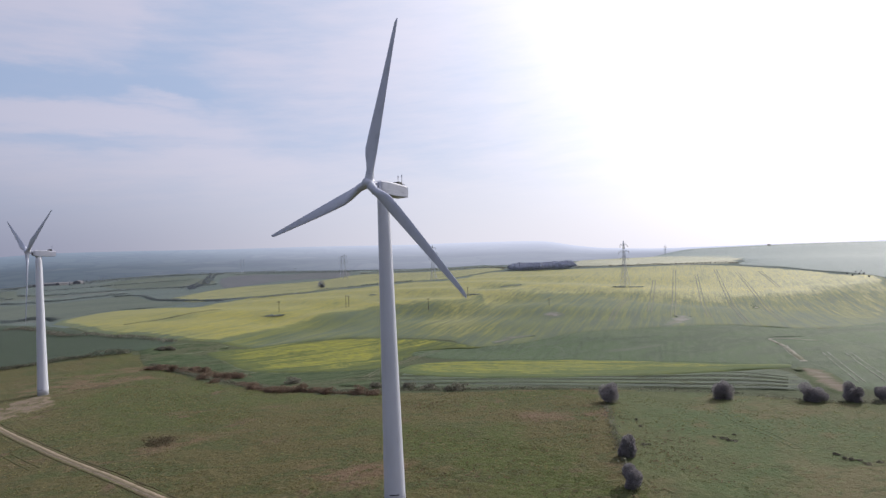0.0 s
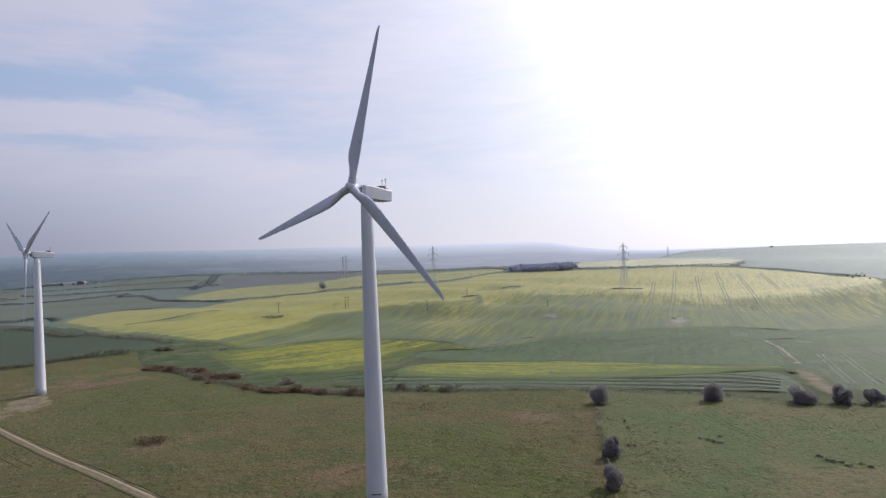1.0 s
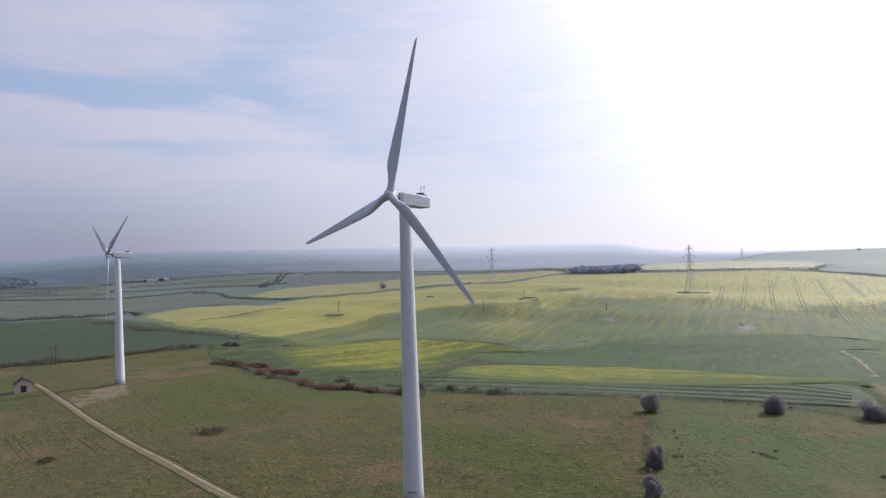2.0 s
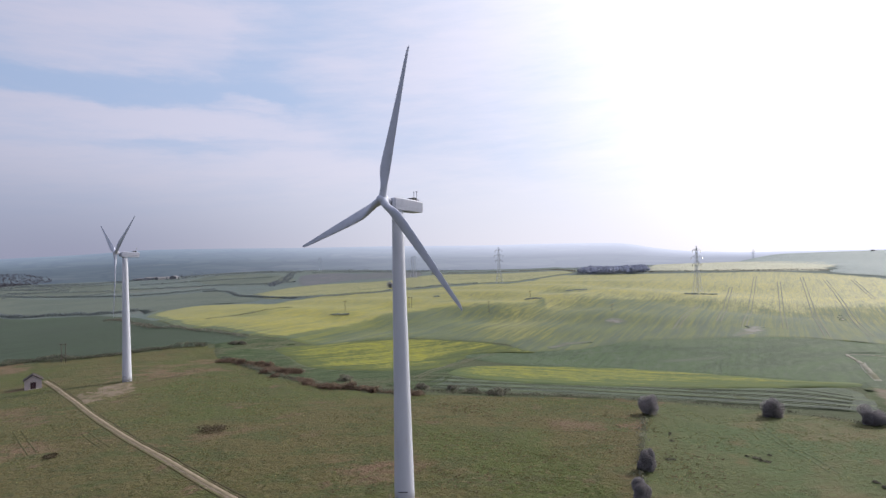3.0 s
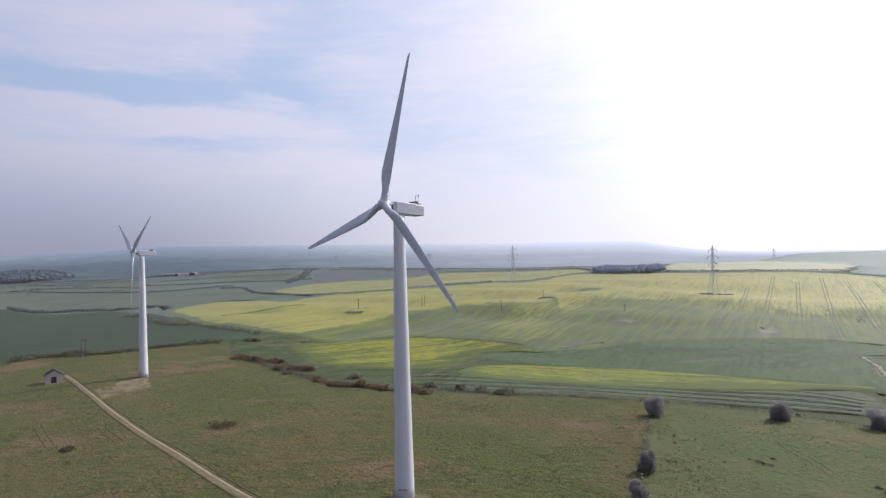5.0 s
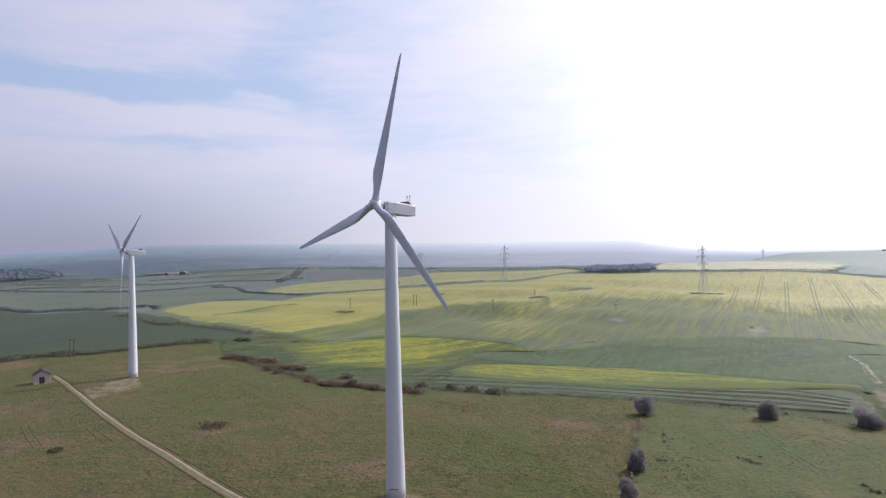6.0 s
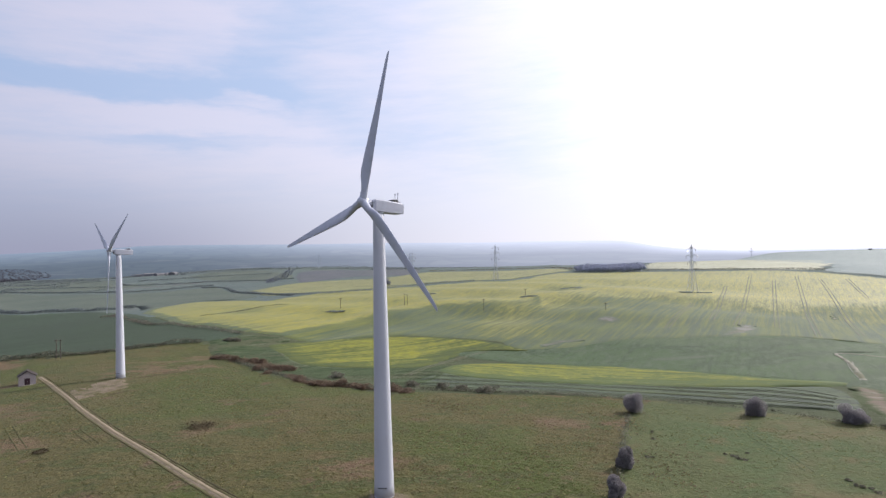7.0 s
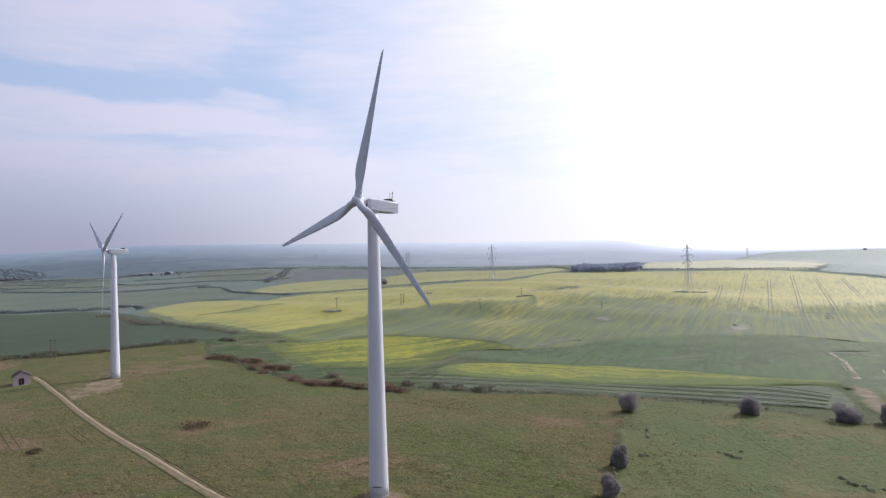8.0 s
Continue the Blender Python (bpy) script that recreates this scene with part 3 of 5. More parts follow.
def strut(bm, a, b, w):
    """A square bar from a to b."""
    a, b = Vector(a), Vector(b)
    d = (b - a)
    q = d.to_track_quat("Z", "Y").to_matrix()
    vs = []
    for p in (a, b):
        for sx, sy in ((-1, -1), (1, -1), (1, 1), (-1, 1)):
            vs.append(bm.verts.new(p + q @ Vector((sx * w / 2, sy * w / 2, 0))))
    for f in ((0, 1, 5, 4), (1, 2, 6, 5), (2, 3, 7, 6), (3, 0, 4, 7), (3, 2, 1, 0), (4, 5, 6, 7)):
        bm.faces.new([vs[k] for k in f])


def lathe(bm, profile, n=32, cap=True):
    """Turns (radius, z) round the z axis."""
    rings = []
    for r, z in profile:
        rings.append([bm.verts.new((r * math.cos(2 * math.pi * k / n), r * math.sin(2 * math.pi * k / n), z)) for k in range(n)])
    for a, b in zip(rings, rings[1:]):
        for k in range(n):
            bm.faces.new((a[k], a[(k + 1) % n], b[(k + 1) % n], b[k]))
    if cap:
        bm.faces.new(rings[0][::-1])
        bm.faces.new(rings[-1])


def leaves(rng, centres, size, flat=0.0):
    """A small four-cornered leaf clump at each centre, turned at random. Returns verts and faces."""
    n = len(centres)
    a = rng.normal(size=(n, 3))
    a[:, 2] *= 1 - flat
    a /= np.linalg.norm(a, axis=1)[:, None] + 1e-9
    b = rng.normal(size=(n, 3))
    b -= a * (a * b).sum(1)[:, None]
    b /= np.linalg.norm(b, axis=1)[:, None] + 1e-9
    s = (size * rng.uniform(0.6, 1.3, n))[:, None]
    v = np.stack([centres - a * s, centres - b * s * 0.62, centres + a * s, centres + b * s * 0.62], 1).reshape(-1, 3)
    f = np.arange(n * 4).reshape(-1, 4).tolist()
    return v, f


def inside(poly, x, y):
    hit = np.zeros(x.shape, bool)
    for (ax, ay), (bx, by) in zip(poly, poly[1:] + poly[:1]):
        if ay == by:
            continue
        hit ^= ((ay > y) != (by > y)) & (x < (bx - ax) * (y - ay) / (by - ay) + ax)
    return hit


def smooth_line(points, step):
    """A soft curve through points, in steps of about that length."""
    out = []
    p = [points[0]] + list(points) + [points[-1]]
    for a, b, c, d in zip(p, p[1:], p[2:], p[3:]):
        n = max(1, int(math.hypot(c[0] - b[0], c[1] - b[1]) / step))
        for k in range(n):
            t = k / n
            out.append(tuple(0.5 * (2 * b[q] + (c[q] - a[q]) * t + (2 * a[q] - 5 * b[q] + 4 * c[q] - d[q]) * t * t
                                    + (3 * b[q] - a[q] - 3 * c[q] + d[q]) * t ** 3) for q in (0, 1)))
    return out + [tuple(points[-1])]


def field(name, poly, lift, cell, material, label, category, wobble=0.0, ragged=0.5, thinness=None):
    """A crop or sward of some height: a sheet that follows the land, closed down to it along its edge."""
    pa = np.array(smooth_line(list(poly) + [poly[0]], cell)[:-1])
    pa = pa + ragged * cell * np.stack([ripple(pa[:, 0], pa[:, 1], cell * 2.3, 1.0), ripple(pa[:, 0], pa[:, 1], cell * 2.9, 5.0)], 1)
    poly = [tuple(q) for q in pa.tolist()]
    mid = pa.mean(0)
    x0, y0 = pa.min(0) - cell
    x1, y1 = pa.max(0) + cell
    xs, ys = np.arange(x0, x1, cell), np.arange(y0, y1, cell)
    gx, gy = np.meshgrid(xs, ys, indexing="ij")
    ok = inside(poly, gx, gy)
    quad = ok[:-1, :-1] & ok[1:, :-1] & ok[1:, 1:] & ok[:-1, 1:]
    used = np.zeros(ok.shape, bool)
    for dx in (0, 1):
        for dy in (0, 1):
            used[dx:dx + quad.shape[0], dy:dy + quad.shape[1]] |= quad
    full = np.zeros(ok.shape, bool)
    full[1:-1, 1:-1] = quad[:-1, :-1] & quad[1:, :-1] & quad[1:, 1:] & quad[:-1, 1:]
    rim = used & ~full
    rx, ry = gx[rim], gy[rim]
    best, bx, by = np.full(rx.shape, 1e9), rx.copy(), ry.copy()
    for (ax, ay), (cx, cy) in zip(poly, poly[1:] + poly[:1]):
        vx, vy = cx - ax, cy - ay
        t = np.clip(((rx - ax) * vx + (ry - ay) * vy) / (vx * vx + vy * vy + 1e-9), 0, 1)
        qx, qy = ax + t * vx, ay + t * vy
        d = np.hypot(qx - rx, qy - ry)
        near = d < best
        best[near], bx[near], by[near] = d[near], qx[near], qy[near]
    gx[rim], gy[rim] = bx, by
    gz = land(gx, gy) + lift
    ux, uy = gx[used], gy[used]
    rim_gap = np.full(ux.shape, 1e9)
    for (ax, ay), (cx, cy) in zip(poly, poly[1:] + poly[:1]):
        vx, vy = cx - ax, cy - ay
        t = np.clip(((ux - ax) * vx + (uy - ay) * vy) / (vx * vx + vy * vy + 1e-9), 0, 1)
        rim_gap = np.minimum(rim_gap, np.hypot(ax + t * vx - ux, ay + t * vy - uy))
    if wobble:
        gz = gz + wobble * (ripple(gx, gy, 23) + 0.5 * ripple(gx, gy, 9, 3.0)) * full
    index = np.full(ok.shape, -1)
    index[used] = np.arange(used.sum())
    verts = np.stack([gx[used], gy[used], gz[used]], 1)
    ii, jj = np.nonzero(quad)
    faces = np.stack([index[ii, jj], index[ii + 1, jj], index[ii + 1, jj + 1], index[ii, jj + 1]], 1)
    count = {}
    for f in faces.tolist():
        for a, b in zip(f, f[1:] + f[:1]):
            count[(a, b)] = 1
    edge = [(a, b) for a, b in count if (b, a) not in count]
    low = {}
    extra = []
    for a, b in edge:
        for q in (a, b):
            if q not in low:
                low[q] = len(verts) + len(extra)
                away = verts[q][:2] - mid
                away = away / (np.hypot(*away) + 1e-9) * lift * 8.0
                extra.append((verts[q][0] + away[0], verts[q][1] + away[1], verts[q][2] - lift - 0.12))
    allf = faces.tolist() + [[b, a, low[a], low[b]] for a, b in edge]
    me = mesh_of(name, list(verts) + extra, allf, material, True)
    # how far each spot lies from the field's edge, where the crop stands thinner
    me.attributes.new("margin", "FLOAT", "POINT").data.foreach_set("value", np.concatenate([rim_gap, np.zeros(len(extra))]))
    if thinness:
        value = np.concatenate([thinness(gx[used], gy[used]), np.zeros(len(extra))])
        me.attributes.new("thinness", "FLOAT", "POINT").data.foreach_set("value", value)
    return tagged(new(name, me), label, category, "", "stuff")


def ribbon(name, points, width, lift, material, parent=None, side=0.0, step=4.0, rough=0.0, seed=1, sink=0.12, taper=0.0):
    """A strip that lies on the land along a line, with its edges turned down."""
    rng = np.random.default_rng(seed)
    pts = np.array(smooth_line(points, step))
    d = np.gradient(pts, axis=0)
    d /= np.linalg.norm(d, axis=1)[:, None] + 1e-9
    nrm = np.stack([d[:, 1], -d[:, 0]], 1)
    verts, faces = [], []
    offs = [(-0.5, -sink), (-0.42, 0), (0, 0.02), (0.42, 0), (0.5, -sink)]
    soft = np.convolve(rng.uniform(-1, 1, len(pts) + 8), np.ones(5) / 3, "same")[4:-4]
    sway = np.convolve(rng.uniform(-1, 1, len(pts) + 8), np.ones(5) / 3, "same")[4:-4]
    for k, p in enumerate(pts):
        w = width * (1 + rough * soft[k])
        if taper:
            u = k / (len(pts) - 1)
            w *= max(0.03, min(1.0, u / taper, (1 - u) / taper))
        s = side + rough * width * 0.3 * sway[k]
        for o, h in offs:
            q = p + nrm[k] * (o * w + s)
            verts.append((q[0], q[1], ground_z(*q) + lift + h))
    m = len(offs)
    for k in range(len(pts) - 1):
        for j in range(m - 1):
            faces.append((k * m + j, k * m + j + 1, (k + 1) * m + j + 1, (k + 1) * m + j))
    ob = new(name, mesh_of(name, verts, faces, material, True))
    if parent:
        ob.parent = parent
    return ob


# ---------------------------------------------------------------- ground and distance
def make_sheet(name, radii, bearings, material_of, materials, drop=0.0, rough_to=0.0):
    r, a = np.meshgrid(radii, np.radians(bearings), indexing="ij")
    x, y = 8 + r * np.sin(a), 9 + r * np.cos(a)
    z = land(x, y) - drop
    if rough_to:
        fade = np.clip(1 - r / rough_to, 0, 1) ** 0.5
        calm = np.full(r.shape, 99.0)
        for line in FLAT_LINES:
            for px, py in smooth_line(line, 2.0):
                calm = np.minimum(calm, np.hypot(x - px, y - py))
        fade = fade * ease(2.6, 6.0, calm)
        z = z + fade * (0.10 * ripple(x, y, 2.2) + 0.16 * ripple(x, y, 7.0, 4) + 0.05 * ripple(x, y, 0.9, 9))
    n, m = r.shape
    idx = np.arange(n * m).reshape(n, m)
    faces = np.stack([idx[:-1, :-1], idx[1:, :-1], idx[1:, 1:], idx[:-1, 1:]], -1).reshape(-1, 4)
    me = mesh_of(name, np.stack([x, y, z], -1).reshape(-1, 3), faces[:, ::-1].tolist(), materials, True)
    if material_of is not None:
        c = np.stack([x.reshape(-1)[faces].mean(1), y.reshape(-1)[faces].mean(1)], 1)
        me.polygons.foreach_set("material_index", material_of(c[:, 0], c[:, 1]).astype(int))
    return new(name, me)


# lines along which the ground is worn smooth
TRACK = [(-179.3, 203.6), (-163.0, 191.3), (-150.9, 181.3), (-133.5, 167.1), (-113.4, 149.8), (-91.3, 131.7), (-77.6, 121.1), (-63.1, 110.7), (-51.2, 102.1), (-41.8, 95.7), (-37.8, 93.2), (-5.8, 73.2)]
RUTS = [[(-119.7, 133.0), (-108.8, 124.0), (-96.6, 114.1)], [(-97.0, 129.2), (-89.3, 123.0), (-82.1, 117.6)], [(66.0, 158.7), (64.7, 142.0), (65.8, 135.2), (65.6, 124.0)]]
FLAT_LINES = [TRACK, [(-131.7, 166.4), (-133.5, 174.2), (-133.3, 181.7), (-134.2, 190.7)]] + RUTS
BEARINGS = np.concatenate([np.arange(-180, -60, 3.0), np.arange(-60, 50, 0.3), np.arange(50, 180.1, 2.6)])
BEARINGS[-1] = 180.0
RADII = np.concatenate([[0.005, 7, 15, 30, 45], np.geomspace(58, 4880, 250)])
MEADOW_EDGE = [(-420, 120), (-230, 226)] + [(-233.3, 228.6), (-225.4, 235.5), (-205.9, 240.6), (-192.3, 249.6), (-183.8, 258.3), (-175.2, 268.2), (-158.3, 281.7), (-146.0, 274.6), (-123.3, 247.8), (-95.7, 220.5), (-68.5, 201.3), (-48.1, 191.0), (-35.0, 186.4), (-17.0, 191.5), (12.7, 195.0), (38.1, 196.4), (59.8, 187.1), (80.6, 176.4), (91.8, 170.4), (91.9, 164.8), (101.2, 160.5), (110.6, 155.7)] + [(130, 150), (300, 60), (300, -400), (-420, -400)]

GRAZED = [(42.3, 178.3), (36.8, 154.2), (32.5, 133.2), (28.8, 115.0), (26.9, 105.8)] + [(60, -60), (400, -60), (400, 300), (80, 230)]


def ground_slots(x, y):
    wild = np.where(inside(MEADOW_EDGE, x, y), 0, np.where(np.hypot(x - 8, y - 9) < 430, 3, 1))
    return np.where((wild == 0) & inside(GRAZED, x, y), 2, wild)


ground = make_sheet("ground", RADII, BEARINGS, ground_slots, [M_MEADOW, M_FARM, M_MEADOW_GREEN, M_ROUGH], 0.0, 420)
tagged(ground, "rolling rough grassland running into far green farmland", "ground", "", "structure")
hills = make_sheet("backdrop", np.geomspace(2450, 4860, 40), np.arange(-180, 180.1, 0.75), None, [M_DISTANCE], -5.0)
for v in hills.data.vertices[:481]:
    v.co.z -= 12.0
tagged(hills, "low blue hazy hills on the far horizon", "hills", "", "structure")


# ---------------------------------------------------------------- fields
M_RAPE_MAIN = rape("rape_in_flower", 0.70, 67, [
    (-60, 380, 38, 26, 105, 0.5), (52, 366, 40, 16, 51, 0.35), (-23, 396, 36, 7, 78, 0.4), (157, 412, 62, 26, 30, 0.35), (205, 390, 44, 36, 20, 0.5), (265, 450, 60, 30, 30, 0.4), (330, 480, 40, 40, 0, 0.4),
    (150, 352, 60, 16, 0, 0.5), (215, 345, 50, 22, 10, 0.6), (35, 322, 90, 16, 0, 0.4),
    (-163, 360, 50, 30, 72, -0.20), (-143, 450, 80, 51, 89, -0.10), (-190, 340, 70, 12, -12, 0.35), (-185, 393, 30, 12, 53, 0.5),
    (40, 520, 30, 16, 30, 0.5), (-60, 470, 40, 10, 25, 0.3), (110, 470, 70, 12, 10, 0.3)], (0.146, 0.142, 0.010), (0.305, 0.262, 0.006), margin=4.0, sheen=0.09, speckle=0.5, soft=0.32, clumps=0.25, tint=(0.92, 0.95, 0.92), rough=0.68, spec=0.34, rows=1.7, leaf=((0.055, 0.078, 0.042), (0.096, 0.114, 0.032)))
M_RAPE_FAR = rape("rape_far_slope", 0.55, 10, (), (0.185, 0.18, 0.035), (0.28, 0.265, 0.055), margin=2.0, sheen=0.06, tint=(0.97, 0.98, 0.9), rough=0.70, spec=0.5)
M_STUBBLE = rape("pale_ridge_crop", 0.55, 10, (), (0.25, 0.245, 0.10), (0.36, 0.345, 0.15), margin=2.0, sheen=0.25, tint=(0.97, 0.98, 0.95), rough=0.66, spec=0.6)
M_RAPE_NEAR = rape("rape_near_slope", 0.44, 45, [(-55, 300, 22, 30, 20, -0.3), (-28, 288, 16, 12, 50, 0.5)], (0.118, 0.126, 0.014), (0.240, 0.228, 0.016), margin=2.0, speckle=3.4, rows=4.4, row_scale=0.13, dab_scale=0.36, leaf=((0.058, 0.076, 0.032), (0.090, 0.102, 0.034)))
M_RAPE_STRIP = rape("rape_strip", 0.50, -17, [(98, 232, 62, 22, -14, 0.55), (-28, 262, 12, 12, 0, 0.4)], (0.112, 0.120, 0.014), (0.230, 0.222, 0.016), margin=1.2, speckle=3.4, rows=5.0, row_scale=0.13, dab_scale=0.36, leaf=((0.066, 0.092, 0.042), (0.090, 0.112, 0.046)))

def thin_along(line, reach, depth):
    """The crop thins out towards a line, over some metres."""
    def value(x, y):
        gap = np.full(x.shape, 999.0)
        for px, py in smooth_line(line, 1.5):
            gap = np.minimum(gap, np.hypot(x - px, y - py))
        return depth * (1 - ease(1.0, reach, gap + 0.22 * reach * ripple(x, y, 6.0, 3.0)))
    return value


MOUND_FOOT = [(-130, 300), (-110.2, 274.2), (-86.4, 245.3), (-70.5, 244.9), (-50.6, 247.7), (-32.8, 262.2), (-23.5, 295.7), (-9.5, 304.6)]
STRIP_FOOT = [(-25.4, 247.9), (-16.7, 237.3), (-0.1, 229.5), (21.5, 225.0), (41.9, 222.5), (61.2, 220.0), (79.5, 217.6), (97.3, 216.6), (121.5, 219.1)]


def slope_thinness(x, y):
    """The crop on the near face of the crest has hardly come into flower."""
    s = crest_line(x) - y + 5 * ripple(x, y, 11, 2.0) + 3 * ripple(x, y, 4.5, 7.0)
    edge = np.where(x < 25, ease(-3, 9, s), ease(-6, 70, s))
    fade = ease(-165, -120, x) * (1 - 0.25 * ease(130, 260, x)) * (1 - 0.45 * np.exp(-((x - 2) / 20) ** 2))
    return 1.05 * edge * fade - 0.3 * np.exp(-((s + 8) / 7) ** 2)


field("rape_field", [(-278.8, 403.5), (-322.0, 482.6), (-324.4, 541.5), (-263.4, 510.9), (-208.0, 468.1), (-206.1, 540.6), (-138.8, 598.5), (-89.9, 605.6), (-44.3, 647.6), (1.0, 632.0), (50.5, 753.2), (104.9, 731.3), (203.7, 680.4), (282.2, 656.2), (340.5, 574.1), (358.8, 535.6), (373.5, 495.5), (268.6, 360.8), (195.9, 316.7), (168.5, 328.0), (150.4, 336.8), (112.1, 333.3), (88.4, 332.3), (64.0, 329.6), (41.3, 316.4), (11.3, 309.5), (-3.0, 330.2), (-21.7, 338.1), (-60.1, 341.8), (-91.1, 326.3), (-116.4, 319.3), (-144.8, 319.4), (-180.1, 329.8), (-208.3, 337.4)], 0.40, 2.6, M_RAPE_MAIN, "broad rolling oilseed rape field in patchy yellow flower", "crop field", 0.10, thinness=slope_thinness)
field("rape_field", [(-357.7, 731.0), (-343.7, 879.7), (-210.9, 884.4), (-164.2, 1048.4), (-32.2, 954.9), (61.9, 964.1), (80.0, 848.1), (52.4, 788.6), (0.3, 677.4), (-46.1, 669.1), (-99.8, 664.0), (-142.1, 611.9), (-231.4, 602.9), (-264.2, 586.6)], 0.4, 5.0, M_RAPE_FAR, "pale yellow rape field on the far slope", "crop field", 0.14)
field("rape_field", [(-126.5, 295.8), (-114.6, 314.9), (-89.7, 321.9), (-58.9, 335.8), (-21.1, 332.3), (-4.3, 321.8), (12.7, 305.4), (-9.5, 304.6), (-23.5, 295.7), (-32.8, 262.2), (-50.6, 247.7), (-70.5, 244.9), (-86.4, 245.3), (-110.2, 274.2)], 0.32, 1.6, M_RAPE_NEAR, "bright yellow rape field on a low mound below the hedge", "crop field", 0.14, thinness=thin_along(MOUND_FOOT, 17, 1.0))
field("rape_field", [(-25.4, 247.9), (-19.9, 263.9), (-9.9, 270.5), (5.9, 271.2), (23.9, 269.4), (48.0, 263.6), (69.4, 254.0), (87.6, 242.2), (103.0, 230.2), (113.3, 224.1), (121.5, 219.1), (114.1, 214.8), (97.3, 216.6), (79.5, 217.6), (61.2, 220.0), (41.9, 222.5), (21.5, 225.0), (-0.1, 229.5), (-16.7, 237.3)], 0.32, 1.6, M_RAPE_STRIP, "long narrow strip of yellow flowering rape", "crop field", 0.10, thinness=thin_along(STRIP_FOOT, 22, 1.0))
field("wheat_field", [(-26.4, 295.3), (-13.2, 314.4), (11.4, 323.2), (42.7, 329.8), (65.6, 339.0), (91.3, 344.1), (116.8, 348.1), (157.7, 352.4), (176.3, 342.6), (195.4, 325.6), (177.8, 286.5), (151.6, 285.3), (144.2, 272.4), (137.2, 252.7), (122.6, 220.8), (104.2, 231.0), (88.6, 243.2), (70.4, 254.6), (48.2, 264.2), (13.7, 272.9), (-13.8, 285.1)], 0.22, 2.4, M_WHEAT, "smooth green young wheat field in the hollow", "crop field", 0.03)
field("headland", [(-156.8, 287.5), (-152.0, 306.0), (-130.9, 312.4), (-121.3, 314.1), (-122.3, 300.9), (-94.8, 255.6), (-75.0, 243.1), (-55.3, 246.0), (-37.8, 260.8), (-25.4, 286.8), (-21.8, 248.9), (-27.9, 208.3), (-45.7, 211.0), (-63.4, 210.8), (-88.0, 224.9), (-113.6, 240.1), (-136.7, 256.2)], 0.14, 1.8, M_SCRUBLAND, "rough brownish grass bank between the rape and the bracken", "grass strip", 0.10)
field("headland", [(-27.9, 208.3), (-28.0, 227.1), (-22.1, 245.8), (-9.3, 233.0), (21.5, 225.0), (41.9, 222.5), (60.8, 218.5), (79.2, 216.7), (98.7, 215.5), (112.7, 212.1), (111.7, 196.1), (102.8, 178.3), (91.6, 181.6), (77.5, 187.8), (55.2, 194.9), (29.4, 199.1), (1.3, 200.4)], 0.12, 1.8, M_HEADLAND, "rough grassy headland with drill rows beside the hedge", "grass strip", 0.03)
field("crop_field", [(149.3, 292.3), (156.8, 298.2), (172.4, 298.0), (189.3, 306.5), (259.0, 348.3), (295.6, 363.2), (129.0, 165.4), (120.1, 168.1), (116.2, 177.6), (117.4, 194.9), (120.6, 213.9), (135.3, 251.6)], 0.18, 2.2, M_WHEAT, "dark green crop field with pale wheel marks", "crop field", 0.08)
field("crop_field", [(-254.1, 230.6), (-243.8, 238.1), (-234.2, 244.0), (-213.7, 249.0), (-198.5, 256.9), (-188.7, 264.6), (-179.9, 274.7), (-161.6, 287.1), (-154.5, 297.9), (-152.2, 312.8), (-176.1, 323.0), (-203.1, 329.4), (-256.0, 369.2), (-296.8, 407.6), (-387.4, 482.5), (-444.6, 497.9), (-491.3, 499.0), (-563.2, 541.1), (-623.2, 582.3), (-727.6, 629.8)], 0.3, 3.0, M_DEEP, "large flat dark green crop field behind the turbine", "crop field", 0.08)
field("ploughed_field", [(-457.3, 1113.7), (-499.2, 1263.3), (-433.8, 1317.6), (-350.1, 1378.3), (-497.7, 2491.2), (-185.2, 1044.5), (-241.4, 1005.4), (-305.0, 1001.7), (-332.0, 926.7), (-359.1, 905.2)], 0.25, 6.0, M_PLOUGH, "dull bare field beyond the rape, tinted hazy blue", "field")
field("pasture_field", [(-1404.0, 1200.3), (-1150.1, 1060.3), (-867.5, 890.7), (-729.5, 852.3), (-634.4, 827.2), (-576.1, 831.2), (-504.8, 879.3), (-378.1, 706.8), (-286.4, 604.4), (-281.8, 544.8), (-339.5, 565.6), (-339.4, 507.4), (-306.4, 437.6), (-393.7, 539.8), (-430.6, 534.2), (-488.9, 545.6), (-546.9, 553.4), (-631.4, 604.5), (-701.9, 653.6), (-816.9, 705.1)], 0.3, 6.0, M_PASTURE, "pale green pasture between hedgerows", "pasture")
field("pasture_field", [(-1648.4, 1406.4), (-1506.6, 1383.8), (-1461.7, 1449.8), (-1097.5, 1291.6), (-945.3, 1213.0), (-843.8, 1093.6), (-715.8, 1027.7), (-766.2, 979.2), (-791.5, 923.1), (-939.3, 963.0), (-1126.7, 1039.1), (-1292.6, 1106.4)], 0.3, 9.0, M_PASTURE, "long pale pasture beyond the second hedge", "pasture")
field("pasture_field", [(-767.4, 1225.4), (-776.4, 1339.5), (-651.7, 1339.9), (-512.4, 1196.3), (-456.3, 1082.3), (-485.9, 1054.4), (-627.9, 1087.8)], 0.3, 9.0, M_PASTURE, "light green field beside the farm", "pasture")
field("stubble_field", [(178.9, 799.7), (242.1, 1077.9), (325.2, 1208.4), (409.8, 1122.1), (478.0, 1020.6), (486.5, 945.3), (333.9, 672.1), (290.0, 674.7), (217.3, 727.5)], 0.4, 9.0, M_STUBBLE, "pale yellowish field on the ridge", "crop field")
